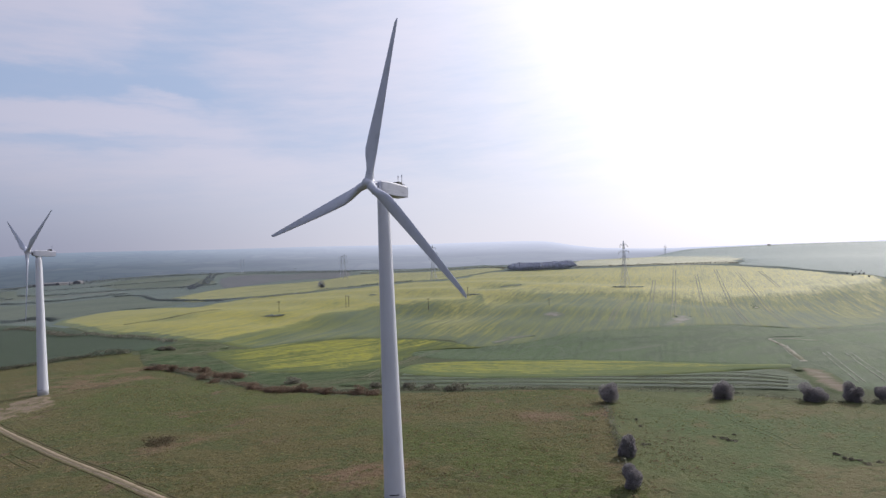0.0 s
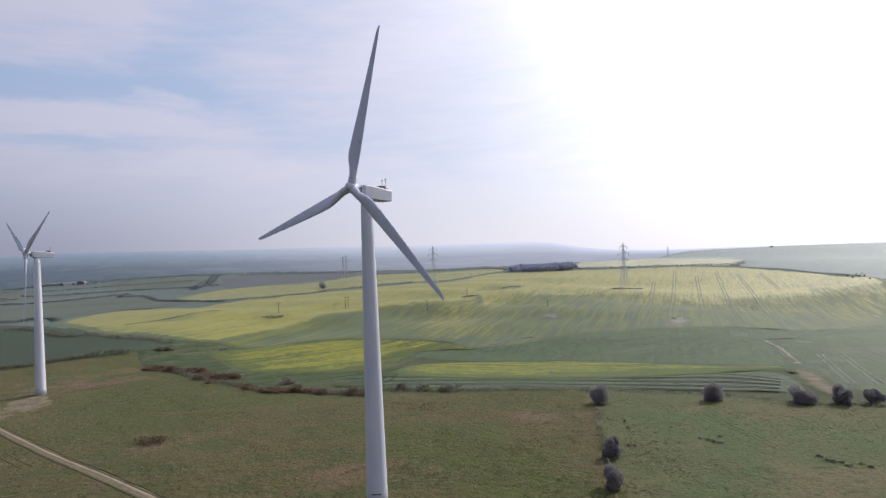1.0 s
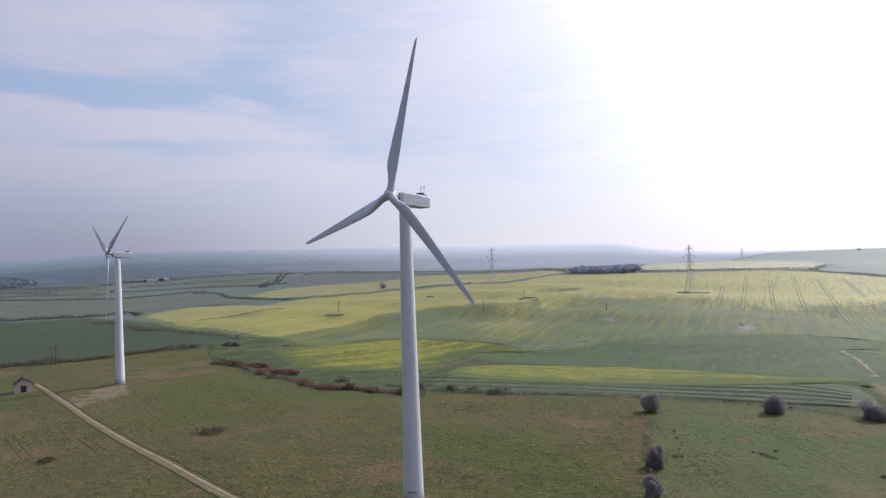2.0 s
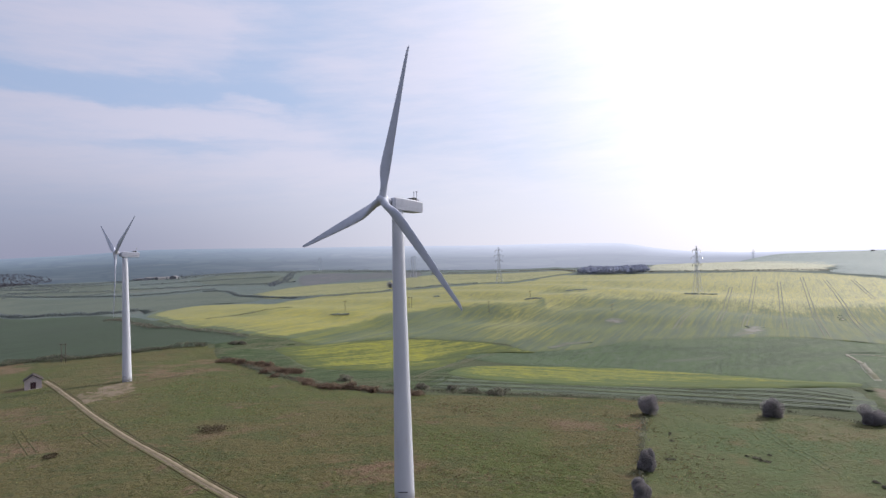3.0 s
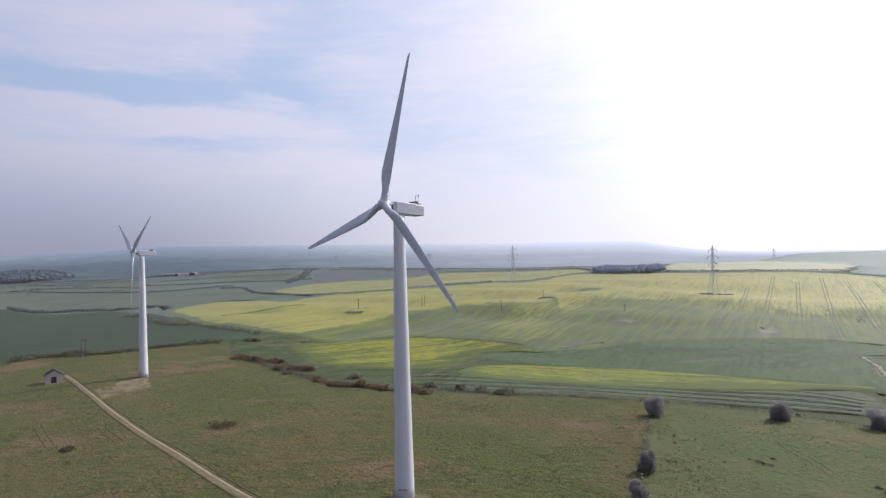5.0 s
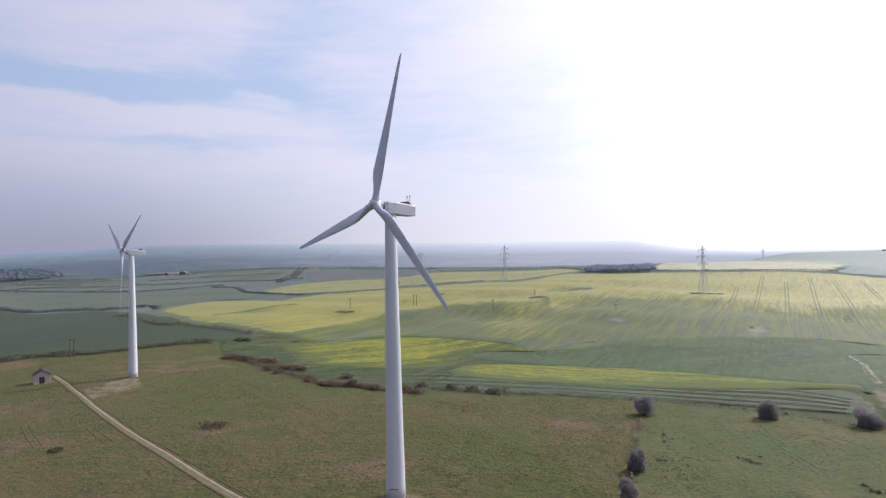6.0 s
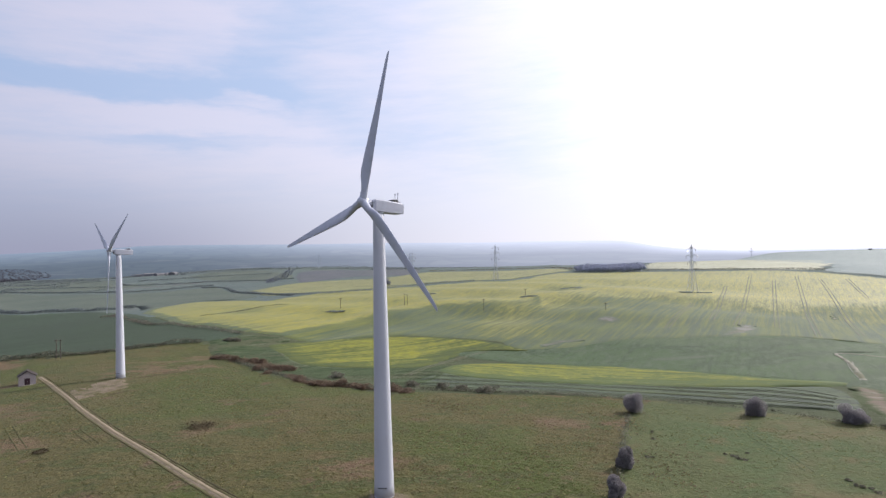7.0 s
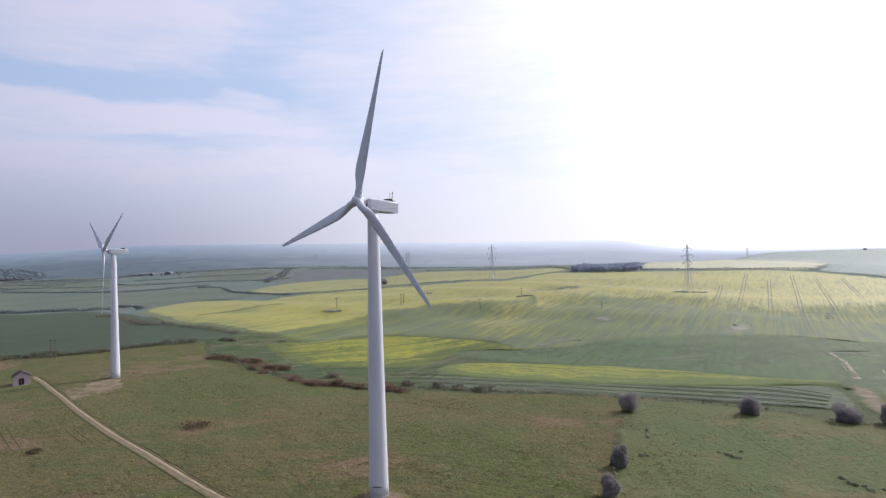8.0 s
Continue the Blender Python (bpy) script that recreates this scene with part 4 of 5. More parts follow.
field("hill_field", [(496.1, 1450.6), (571.3, 1515.2), (727.6, 1609.7), (937.2, 1652.0), (1026.4, 1510.6), (1127.4, 1414.6), (392.2, 476.7), (380.8, 504.9), (367.0, 547.5), (350.6, 590.6), (327.8, 644.7), (396.2, 782.6), (409.8, 1122.1), (321.1, 1193.1), (270.5, 1169.7)], 0.4, 10.0, M_HILL, "smooth grass hill closing the view, paled blue-green by haze", "pasture")


# ---------------------------------------------------------------- track and bare ground
def make_track():
    line = TRACK
    track = ribbon("track", line, 1.6, 0.08, M_GRAVEL, step=3.0, rough=0.08, seed=4)
    tagged(track, "pale gravel farm track with a worn grassy middle", "track", "", "structure")
    ribbon("track_middle", line, 0.55, 0.10, M_TRACKMID, track, step=2.0, rough=0.4, seed=5, sink=0.04)
    ribbon("track_verge", line, 0.7, 0.07, M_TRACKGRASS, track, 1.0, 1.5, 0.3, 6)
    ribbon("track_verge", line, 0.7, 0.07, M_TRACKGRASS, track, -1.0, 1.5, 0.3, 7)
    # broken dark strip standing in for shadow beside the track
    ribbon("track_bank_shade", line, 0.32, 0.11, M_BANK, track, -1.45, 1.2, 1.6, 8, 0.2)


def bare_patch(name, poly, lift, cell, material, label, ragged=1.6):
    ob = field(name, poly, lift, cell, material, label, "bare ground", 0.03, ragged)
    ob["kind"] = "structure"


make_track()
bare_patch("hardstanding", [(-132.1, 164.6), (-139.5, 174.4), (-144.0, 181.1), (-145.4, 188.0), (-144.0, 193.8), (-140.7, 200.4), (-126.1, 182.3), (-125.5, 171.0), (-125.7, 164.3), (-120.5, 156.1), (-123.9, 157.7)], 0.05, 1.0, M_PAD, "bare earth crane pad at the foot of the turbine")
bare_patch("bare_soil", [(120.6, 213.9), (124.4, 205.8), (118.0, 186.4), (115.2, 176.2), (107.4, 171.8), (108.0, 180.3), (113.8, 196.4)], 0.36, 1.2, M_SOIL, "bare brown soil gateway beside the crop", 0.8)
for poly in ([(121.0, 338.2), (134.6, 360.3), (146.6, 375.9), (149.3, 366.4), (141.7, 350.8), (129.0, 340.4), (123.1, 331.9)], [(57.5, 377.4), (61.2, 386.4), (68.4, 386.8), (72.7, 380.7), (66.2, 372.6)], [(18.9, 316.2), (27.0, 326.7), (42.8, 331.1), (45.3, 325.6), (29.6, 319.8), (21.7, 312.0)]):
    bare_patch("bare_patch", poly, 0.46, 1.5, M_THINCROP, "thin bare patch where the crop failed")
bare_patch("chalk_scrape", [(227.0, 439.1), (232.6, 444.5), (226.8, 429.1), (219.4, 420.6)], 0.46, 1.2, M_CHALK, "small pale scrape in the rape")
chalk = ribbon("field_track", [(165.4, 269.9), (161.2, 276.9), (157.0, 282.0), (151.2, 282.7), (148.0, 271.9), (143.7, 258.2), (136.9, 240.6), (130.0, 223.0)], 1.8, 0.30, M_CHALKTRACK, None, 0.0, 2.0, 0.5, 33, 0.25)
tagged(chalk, "pale chalky farm track bending round the field corner", "track", "", "structure")
for line in ([(148.5, 239.7), (121.8, 183.1)], [(153.8, 233.6), (128.4, 180.6)], [(145.9, 262.3), (138.1, 245.1), (129.7, 223.1)]):
    for off in (-0.9, 0.9):
        tagged(ribbon("wheel_mark", line, 0.45, 0.26, M_MARK, None, off, 4.0, 0.12), "pale bare wheel mark through the crop", "wheel mark", "wheel marks in the crop", "structure")
for k, line in enumerate(([(242.5, 618.4), (185.4, 480.0), (139.3, 369.0)], [(247.8, 578.1), (206.0, 475.7), (161.2, 365.4)], [(278.6, 602.0), (225.5, 470.5), (170.9, 338.7)], [(289.8, 581.8), (250.9, 474.8), (196.5, 345.4)], [(195.8, 552.4), (164.2, 472.2), (129.4, 382.9)], [(311.1, 577.1), (285.2, 499.6)], [(142.1, 467.3), (113.1, 397.3), (96.1, 357.4)])):
    for off in (-1.2, 1.2):
        tagged(ribbon("tramline", line, 0.65, 0.50, M_TRAM, None, off, 6.0, 0.35, 20 + k), "dark tramline pressed into the flowering rape", "wheel mark", "tramlines in the rape", "structure")


# ---------------------------------------------------------------- wind turbines
HUB_Z, ROTOR_R, OVERHANG = 48.9, 24.3, 3.2


def blade_mesh():
    """One blade along +z from the hub's middle; chord along x, thickness along y."""
    bm = bmesh.new()
    stations = [(0.15, 0.74, 1.0, 0), (0.55, 0.70, 1.0, 0), (1.0, 0.63, 1.0, 0), (1.9, 0.585, 1.0, 0), (2.8, 0.72, 0.75, 8), (4.0, 0.95, 0.46, 12), (5.2, 1.06, 0.32, 12), (7.5, 1.00, 0.25, 9),
                (11.0, 0.86, 0.20, 6), (15.0, 0.68, 0.17, 3), (19.0, 0.50, 0.15, 1), (22.0, 0.37, 0.13, 0), (23.6, 0.27, 0.12, 0),
                (24.1, 0.17, 0.12, 0), (24.3, 0.05, 0.12, 0)]
    n, rings = 20, []
    for z, half, thick, twist in stations:
        ring, tw = [], radians(-twist)
        lead = 0.0 if thick > 0.9 else (half - 0.58) * 0.85
        for k in range(n):
            a = 2 * math.pi * k / n
            cx, cy = math.cos(a) * half, math.sin(a) * half * thick
            if thick < 0.9:
                cy *= 0.75 + 0.35 * math.cos(a + math.pi) * -1
            cx += lead
            ring.append(bm.verts.new((cx * math.cos(tw) - cy * math.sin(tw), cx * math.sin(tw) + cy * math.cos(tw), z)))
        rings.append(ring)
    for a, b in zip(rings, rings[1:]):
        for k in range(n):
            bm.faces.new((a[k], a[(k + 1) % n], b[(k + 1) % n], b[k]))
    bm.faces.new(rings[0][::-1])
    bm.faces.new(rings[-1])
    me = bpy.data.meshes.new("blade")
    bm.to_mesh(me)
    bm.free()
    me.materials.append(M_GLASSFIBRE)
    me.polygons.foreach_set("use_smooth", [True] * len(me.polygons))
    return me


BLADE = blade_mesh()


def make_turbine(x, y, facing, phase, label):
    """facing: bearing in degrees, clockwise from behind the camera, of the rotor's axis."""
    z = ground_z(x, y) - 0.15
    tb = thing("wind_turbine", (x, y, z), label, "wind turbine", "wind turbines")
    bm = bmesh.new()
    lathe(bm, [(2.0, -0.6), (2.0, 0.05), (1.9, 0.12)], 40)
    part("foundation", bm, M_CONCRETE, tb, "round concrete foundation ring")
    bm = bmesh.new()
    prof = []
    for k in range(25):
        h = 0.2 + (HUB_Z - 1.4) * k / 24
        r = 1.66 - 0.74 * (k / 24) ** 0.92
        prof.append((r, h))
    lathe(bm, prof, 48)
    tower = part("tower", bm, M_STEEL, tb, "tapered white steel tower", True)
    for h in (0.35, 16.2, 32.5):
        r = 1.66 - 0.74 * ((h - 0.2) / (HUB_Z - 1.4)) ** 0.92 + 0.004
        bm = bmesh.new()
        lathe(bm, [(r - 0.06, h - 0.07), (r + 0.002, h - 0.05), (r + 0.002, h + 0.05), (r - 0.06, h + 0.07)], 48)
        part("flange", bm, M_STEEL, tower, "", True)
    bm = bmesh.new()
    box(bm, -0.45, 0.45, -1.70, -1.55, 1.5, 3.7, 0.04)
    d = part("door", bm, M_GALV, tower, "grey steel access door")
    d.matrix_basis = pose(0, 0, 0, 0, 0, -150)
    bm = bmesh.new()
    box(bm, -0.75, 0.75, -1.685, -1.60, 2.05, 2.16)
    d = part("marking", bm, M_DARK, tower, "small dark mark low on the tower")
    d.matrix_basis = pose(0, 0, 0, 0, 0, 4)
    # nacelle: its own x axis runs from rotor to tail
    bm = bmesh.new()
    sections = [(-1.75, 0.84, -0.78, 0.74), (-1.3, 1.04, -1.0, 0.98), (0.5, 1.10, -1.06, 1.02), (3.0, 1.08, -1.04, 0.94), (4.60, 1.04, -1.0, 0.84), (4.85, 1.0, -0.90, 0.78)]
    rings = []
    for sx, w, lo, hi in sections:
        c, d = 0.07, 0.20
        pts = [(-w, lo + c), (-w + c, lo), (w - c, lo), (w, lo + c), (w, hi - d), (w - d * 0.8, hi), (-w + d * 0.8, hi), (-w, hi - d)]
        rings.append([bm.verts.new((sx, py, pz)) for py, pz in pts])
    for a, b in zip(rings, rings[1:]):
        for k in range(8):
            bm.faces.new((a[k], b[k], b[(k + 1) % 8], a[(k + 1) % 8]))
    bm.faces.new(rings[0])
    bm.faces.new(rings[-1][::-1])
    bmesh.ops.recalc_face_normals(bm, faces=bm.faces)
    bmesh.ops.bevel(bm, geom=[e for e in bm.edges if e.calc_length() > 1.2], offset=0.035, segments=2, affect="EDGES")
    me = bpy.data.meshes.new("nacelle")
    bm.to_mesh(me)
    bm.free()
    me.materials.append(M_NACELLE)
    head = new("nacelle", me)
    head.parent = tb
    tagged(head, "boxy white nacelle housing")
    head.matrix_basis = pose(0, 0, HUB_Z - 0.42, 0, 0, 0) @ Matrix.Rotation(radians(90 - facing), 4, "Z") @ Matrix.Rotation(radians(3), 4, "Y")
    bm = bmesh.new()
    box(bm, -1.83, -1.74, -0.66, 0.66, -0.62, 0.30, 0.03)
    part("front_plate", bm, M_DARK, head, "dark recessed front plate below the rotor shaft")
    bm = bmesh.new()
    box(bm, -2.6, -1.5, -0.62, 0.62, -0.2, 0.72, 0.22)
    part("shaft_housing", bm, M_NACELLE, head)
    for py in (-1.105, 1.085):
        bm = bmesh.new()
        box(bm, -0.9, 4.2, py, py + 0.02, -0.30, -0.26)
        part("seam", bm, M_GALV, head)
    bm = bmesh.new()
    # a scoop that rises towards the tail, open to the front
    f = [bm.verts.new(v) for v in ((2.35, -0.74, 0.86), (2.35, 0.74, 0.86), (2.85, 0.66, 1.38), (2.85, -0.66, 1.38),
                                   (3.95, -0.74, 0.80), (3.95, 0.74, 0.80), (3.65, 0.64, 1.48), (3.65, -0.64, 1.48))]
    for q in ((3, 2, 1, 0), (0, 1, 5, 4), (2, 3, 7, 6), (1, 2, 6, 5), (3, 0, 4, 7), (4, 5, 6, 7)):
        bm.faces.new([f[k] for k in q])
    bmesh.ops.recalc_face_normals(bm, faces=bm.faces)
    bmesh.ops.bevel(bm, geom=bm.edges[:], offset=0.06, segments=2, affect="EDGES")
    part("cooler_top", bm, M_DARK, head, "dark open cooler hatch on the roof")
    bm = bmesh.new()
    box(bm, 3.85, 4.40, -0.70, 0.70, 0.78, 1.22, 0.08)
    part("cooler_hood", bm, M_NACELLE, head)
    for py in (-0.5, 0.55):
        bm = bmesh.new()
        strut(bm, (4.0 + py * 0.3, py, 1.1), (4.0 + py * 0.3, py, 2.45), 0.07)
        strut(bm, (3.85 + py * 0.3, py, 2.35), (4.2 + py * 0.3, py, 2.35), 0.06)
        lathe(bm, [(0.03, 2.45), (0.12, 2.5), (0.12, 2.6), (0.03, 2.65)], 8)
        for v in bm.verts[16:]:
            v.co.x += 4.0 + py * 0.3
            v.co.y += py
        part("wind_sensor", bm, M_NACELLE, head, "slim wind vane mast")
    bm = bmesh.new()
    lathe(bm, [(0.95, -1.30), (0.98, -1.26), (0.98, -0.95), (0.95, -0.85)], 40)
    part("yaw_ring", bm, M_GALV, head, "", True)
    # rotor
    bm = bmesh.new()
    lathe(bm, [(0.74, -0.78), (0.84, -0.5), (0.86, 0.1), (0.80, 0.42), (0.66, 0.70), (0.44, 0.90), (0.22, 0.99), (0.04, 1.02)], 32)
    me = bpy.data.meshes.new("rotor_hub")
    bm.to_mesh(me)
    bm.free()
    me.materials.append(M_GLASSFIBRE)
    me.polygons.foreach_set("use_smooth", [True] * len(me.polygons))
    rotor = new("rotor_hub", me)
    rotor.parent = tb
    tagged(rotor, "rounded rotor hub and spinner")
    az, tilt = radians(facing), radians(3)
    axis = Vector((-math.sin(az) * math.cos(tilt), -math.cos(az) * math.cos(tilt), math.sin(tilt)))
    side = axis.cross(Vector((0, 0, 1))).normalized()
    up = side.cross(axis)
    hub = Vector((0, 0, HUB_Z)) + axis * OVERHANG
    rotor.matrix_basis = Matrix((( *(side), 0), (*(up), 0), (*(axis), 0), (0, 0, 0, 1))).transposed()
    rotor.matrix_basis.translation = hub
    for k in range(3):
        a = radians(phase + 120 * k)
        bl = new("blade", BLADE)
        bl.parent = rotor
        bl.matrix_basis = Matrix.Rotation(-a, 4, "Z") @ Matrix.Rotation(radians(-90), 4, "X")
        bm = bmesh.new()
        lathe(bm, [(0.56, 1.36), (0.622, 1.40), (0.620, 1.58), (0.56, 1.62)], 24)
        part("blade_root", bm, M_GLASSFIBRE, bl, "steel root collar", True)
    return tb


make_turbine(-12.0, 98.0, 36.0, 107.0, "tall white wind turbine with grey blades on rough pasture")
make_turbine(-142.2, 201.6, 36.0, 62.0, "white wind turbine beside a bare crane pad and gravel track")


# ---------------------------------------------------------------- transformer hut
def make_hut(x, y, turn):
    z = ground_z(x, y)
    hut = thing("transformer_hut", (x, y, z), "small pale rendered hut with dark tiled roof and maroon door", "hut", turn=turn)
    w, d, h, top = 2.6, 2.4, 3.3, 5.0
    bm = bmesh.new()
    t = 0.25
    # front gable with a doorway through it, back gable and side walls
    box(bm, -w, -0.85, -d, -d + t, -0.4, h)
    box(bm, 0.85, w, -d, -d + t, -0.4, h)
    box(bm, -0.85, 0.85, -d, -d + t, 2.5, h)
    box(bm, -w, w, d - t, d, -0.4, h)
    box(bm, -w, -w + t, -d + t, d - t, -0.4, h)
    box(bm, w - t, w, -d + t, d - t, -0.4, h)
    for yy in (-d, d - t):
        a = [bm.verts.new((px, yy + q, pz)) for q in (0, t) for px, pz in ((-w, h), (w, h), (0, top))]
        bm.faces.new(a[:3])
        bm.faces.new(a[5:2:-1])
        for i, j in ((0, 1), (1, 2), (2, 0)):
            bm.faces.new((a[i], a[i + 3], a[j + 3], a[j]))
    part("wall", bm, M_RENDER, hut)
    for s in (-1, 1):
        bm = bmesh.new()
        q = [(0, top + 0.25), (s * (w + 0.45), h - 0.12), (s * (w + 0.45), h - 0.30), (0, top + 0.05)]
        f = [bm.verts.new((px, -d - 0.4, pz)) for px, pz in q]
        b = [bm.verts.new((px, d + 0.4, pz)) for px, pz in q]
        bm.faces.new(f)
        bm.faces.new(b[::-1])
        for k in range(4):
            bm.faces.new((f[k], b[k], b[(k + 1) % 4], f[(k + 1) % 4]))
        bmesh.ops.recalc_face_normals(bm, faces=bm.faces)
        slope = part("roof", bm, M_ROOF, hut)
        for k in range(9):
            bm = bmesh.new()
            a = (k + 0.5) / 9.5
            px, pz = s * (w + 0.45) * a, top + 0.25 + (h - 0.12 - top - 0.25) * a
            box(bm, px - 0.05, px + 0.05, -d - 0.4, d + 0.4, pz + 0.0, pz + 0.07)
            part("tile_course", bm, M_ROOF, slope)
    bm = bmesh.new()
    for s in (-1, 1):
        box(bm, s * 0.42 - 0.41, s * 0.42 + 0.41, -d + 0.06, -d + 0.14, 0.02, 2.48, 0.02)
    door = part("door", bm, M_DOOR, hut, "maroon painted double door")
    bm = bmesh.new()
    box(bm, -0.12, -0.04, -d + 0.0, -d + 0.07, 1.1, 1.3)
    part("handle", bm, M_GALV, door)
    bm = bmesh.new()
    box(bm, -w - 0.1, w + 1.2, -d - 0.8, -d - 0.0, -0.3, 0.08, 0.04)
    part("step", bm, M_CONCRETE, hut, "low concrete apron")


make_hut(*(-172.9, 191.8), 44.0)


# ---------------------------------------------------------------- pylons and poles
def make_pylon(x, y, turn, tall):
    py = thing("pylon", (x, y, ground_z(x, y)), "grey steel lattice electricity pylon standing in the rape", "pylon", "line of pylons", turn=turn)
    levels = [(0.0, 3.3), (0.14, 2.6), (0.27, 2.0), (0.40, 1.5), (0.52, 1.15), (0.62, 0.95), (0.71, 0.82), (0.80, 0.70), (0.88, 0.58), (0.95, 0.42), (1.0, 0.08)]
    for sx in (-1, 1):
        for sy in (-1, 1):
            bm = bmesh.new()
            rings = [[bm.verts.new((sx * w + dx * 0.09, sy * w + dy * 0.09, a * tall)) for dx, dy in ((-1, -1), (1, -1), (1, 1), (-1, 1))] for a, w in levels]
            for a, b in zip(rings, rings[1:]):
                for k in range(4):
                    bm.faces.new((a[k], a[(k + 1) % 4], b[(k + 1) % 4], b[k]))
            part("leg", bm, M_GALV, py)
    for face in range(4):
        bm = bmesh.new()
        rot = Matrix.Rotation(face * math.pi / 2, 3, "Z")
        for (a, wa), (b, wb) in zip(levels[:-1], levels[1:]):
            p = [rot @ Vector(v) for v in ((-wa, -wa, a * tall), (wa, -wa, a * tall), (-wb, -wb, b * tall), (wb, -wb, b * tall))]
            strut(bm, p[0], p[3], 0.085)
            strut(bm, p[1], p[2], 0.085)
            strut(bm, p[2], p[3], 0.085)
        part("bracing", bm, M_GALV, py)
    for h, reach in ((0.62, 4.2), (0.76, 5.4), (0.90, 4.0)):
        for s in (-1, 1):
            bm = bmesh.new()
            tip = Vector((s * reach, 0, h * tall + 0.3))
            for sy in (-0.8, 0.8):
                strut(bm, (s * 0.8, sy, h * tall), tip, 0.12)
                strut(bm, (s * 0.7, sy, (h + 0.045) * tall), tip, 0.10)
                strut(bm, (s * reach * 0.5, sy * 0.5, h * tall + 0.1), (s * reach * 0.5, sy * 0.4, h * tall + 0.95), 0.14)
            arm = part("crossarm", bm, M_GALV, py)
            bm = bmesh.new()
            prof = []
            for k in range(8):
                prof += [(0.10, -0.28 * k - 0.1), (0.24, -0.28 * k - 0.22)]
            lathe(bm, prof[::-1], 8)
            for v in bm.verts:
                v.co += tip
            part("insulator", bm, M_PORCELAIN, arm)
    return py


for (x, y), turn, tall in (((156.8, 517.6), 20, 41.5), ((-19.7, 648.5), 20, 41.0), ((-170.1, 913.6), 20, 40.0), ((-191.9, 1000.6), 20, 39.0), ((-518.3, 1405.6), 20, 39.0), ((650.6, 1690.0), 20, 31.5)):
    make_pylon(x, y, turn, tall)


def make_pole(x, y, tall, twin, label):
    po = thing("power_pole", (x, y, ground_z(x, y)), label, "power pole", "wooden power poles")
    for s in ((-1.1, 1.1) if twin else (0,)):
        bm = bmesh.new()
        lathe(bm, [(0.20, -0.5), (0.18, tall * 0.5), (0.14, tall)], 12)
        for v in bm.verts:
            v.co.x += s
        part("pole", bm, M_POLE, po)
    bm = bmesh.new()
    half = 1.9 if twin else 1.1
    box(bm, -half, half, -0.26, -0.12, tall - 0.75, tall - 0.55)
    arm = part("crossarm", bm, M_POLE, po)
    for k in (-0.85, 0.0, 0.85):
        bm = bmesh.new()
        lathe(bm, [(0.05, tall - 0.55), (0.12, tall - 0.48), (0.12, tall - 0.32), (0.05, tall - 0.25)], 8)
        for v in bm.verts:
            v.co += Vector((k * half, -0.19, 0))
        part("insulator", bm, M_PORCELAIN, arm)


for (x, y), tall, twin in (((-81.4, 442.3), 9.5, True), ((-18.1, 422.8), 9.0, False), ((67.9, 407.3), 5.5, False), ((12.9, 474.0), 6.5, False), ((-124.8, 410.9), 8.0, False), ((-202.8, 238.2), 9.0, True)):
    make_pole(x, y, tall, twin, "twin wooden power pole with crossarm" if twin else "single weathered wooden power pole")


# ---------------------------------------------------------------- bushes, trees and hedges
def crown_points(rng, n, rx, ry, rz, lumps, shell=0.5, spread=0.29):
    """Points in an uneven crown built of overlapping lumps."""
    c = rng.normal(size=(lumps, 3)) * spread
    c[:, 2] = c[:, 2] * 0.8 - 0.02
    r = rng.uniform(0.38, 0.62, lumps)
    pick = rng.integers(0, lumps, n)
    d = rng.normal(size=(n, 3))
    d /= np.linalg.norm(d, axis=1)[:, None]
    p = c[pick] + d * (r[pick] * rng.uniform(0.0, 1.0, n) ** shell)[:, None]
    p[:, 2] = np.maximum(p[:, 2], -0.66 + 0.06 * rng.normal(size=n))
    return p * (rx, ry, rz)


def make_tree(x, y, tall, wide, seed, name="thorn_tree", material=None, label="dark rounded hawthorn tree", n=22000, leaf=0.11, group="thorn trees along the fence"):
    rng = np.random.default_rng(seed)
    tr = thing(name, (x, y, ground_z(x, y) - 0.05), label, "tree" if tall > 3 else "bush", group)
    bm = bmesh.new()
    for k in range(7 if tall > 3 else 4):
        a = rng.uniform(0, 2 * math.pi)
        p, r = Vector((0, 0, -0.2)), 0.045 * tall
        lean = Vector((math.cos(a), math.sin(a), 0)) * (0.02 if k == 0 else 0.5)
        for s in range(4):
            q = p + (Vector((0, 0, 1)) + lean * (0.4 + 0.3 * s) + Vector(rng.normal(size=3) * 0.12)) * tall * 0.18
            strut(bm, p, q, r * (1 if k == 0 else 0.6))
            p, r = q, r * 0.68
    part("trunk", bm, M_BARK, tr)
    pts = crown_points(rng, n, wide * 0.5, wide * 0.48, tall * 0.60, 13, 0.34, 0.36)
    pts[:, 2] += tall * 0.42
    v, f = leaves(rng, pts, leaf)
    mesh_part("crown", mesh_of("crown", v, f, material or M_THORN), tr)
    return tr


for k, ((x, y), tall, wide) in enumerate((((41.4, 171.3), 6.2, 6.0), ((74.6, 171.8), 5.6, 6.0), ((94.6, 164.1), 4.8, 6.4), ((30.2, 119.6), 4.4, 3.4), ((26.6, 104.4), 3.8, 3.8),
                                          ((103.6, 161.2), 5.0, 5.0), ((111.5, 160.7), 4.4, 4.2))):
    make_tree(x, y, tall, wide, 100 + k, label="dark hawthorn tree with a dense rounded crown" if tall > 5 else "low dark hawthorn bush")

make_tree(-154.9, 679.4, 8.0, 8.5, 131, "field_tree", M_FARWOOD, "lone bare tree in the far rape field", 1800, 0.35, "")

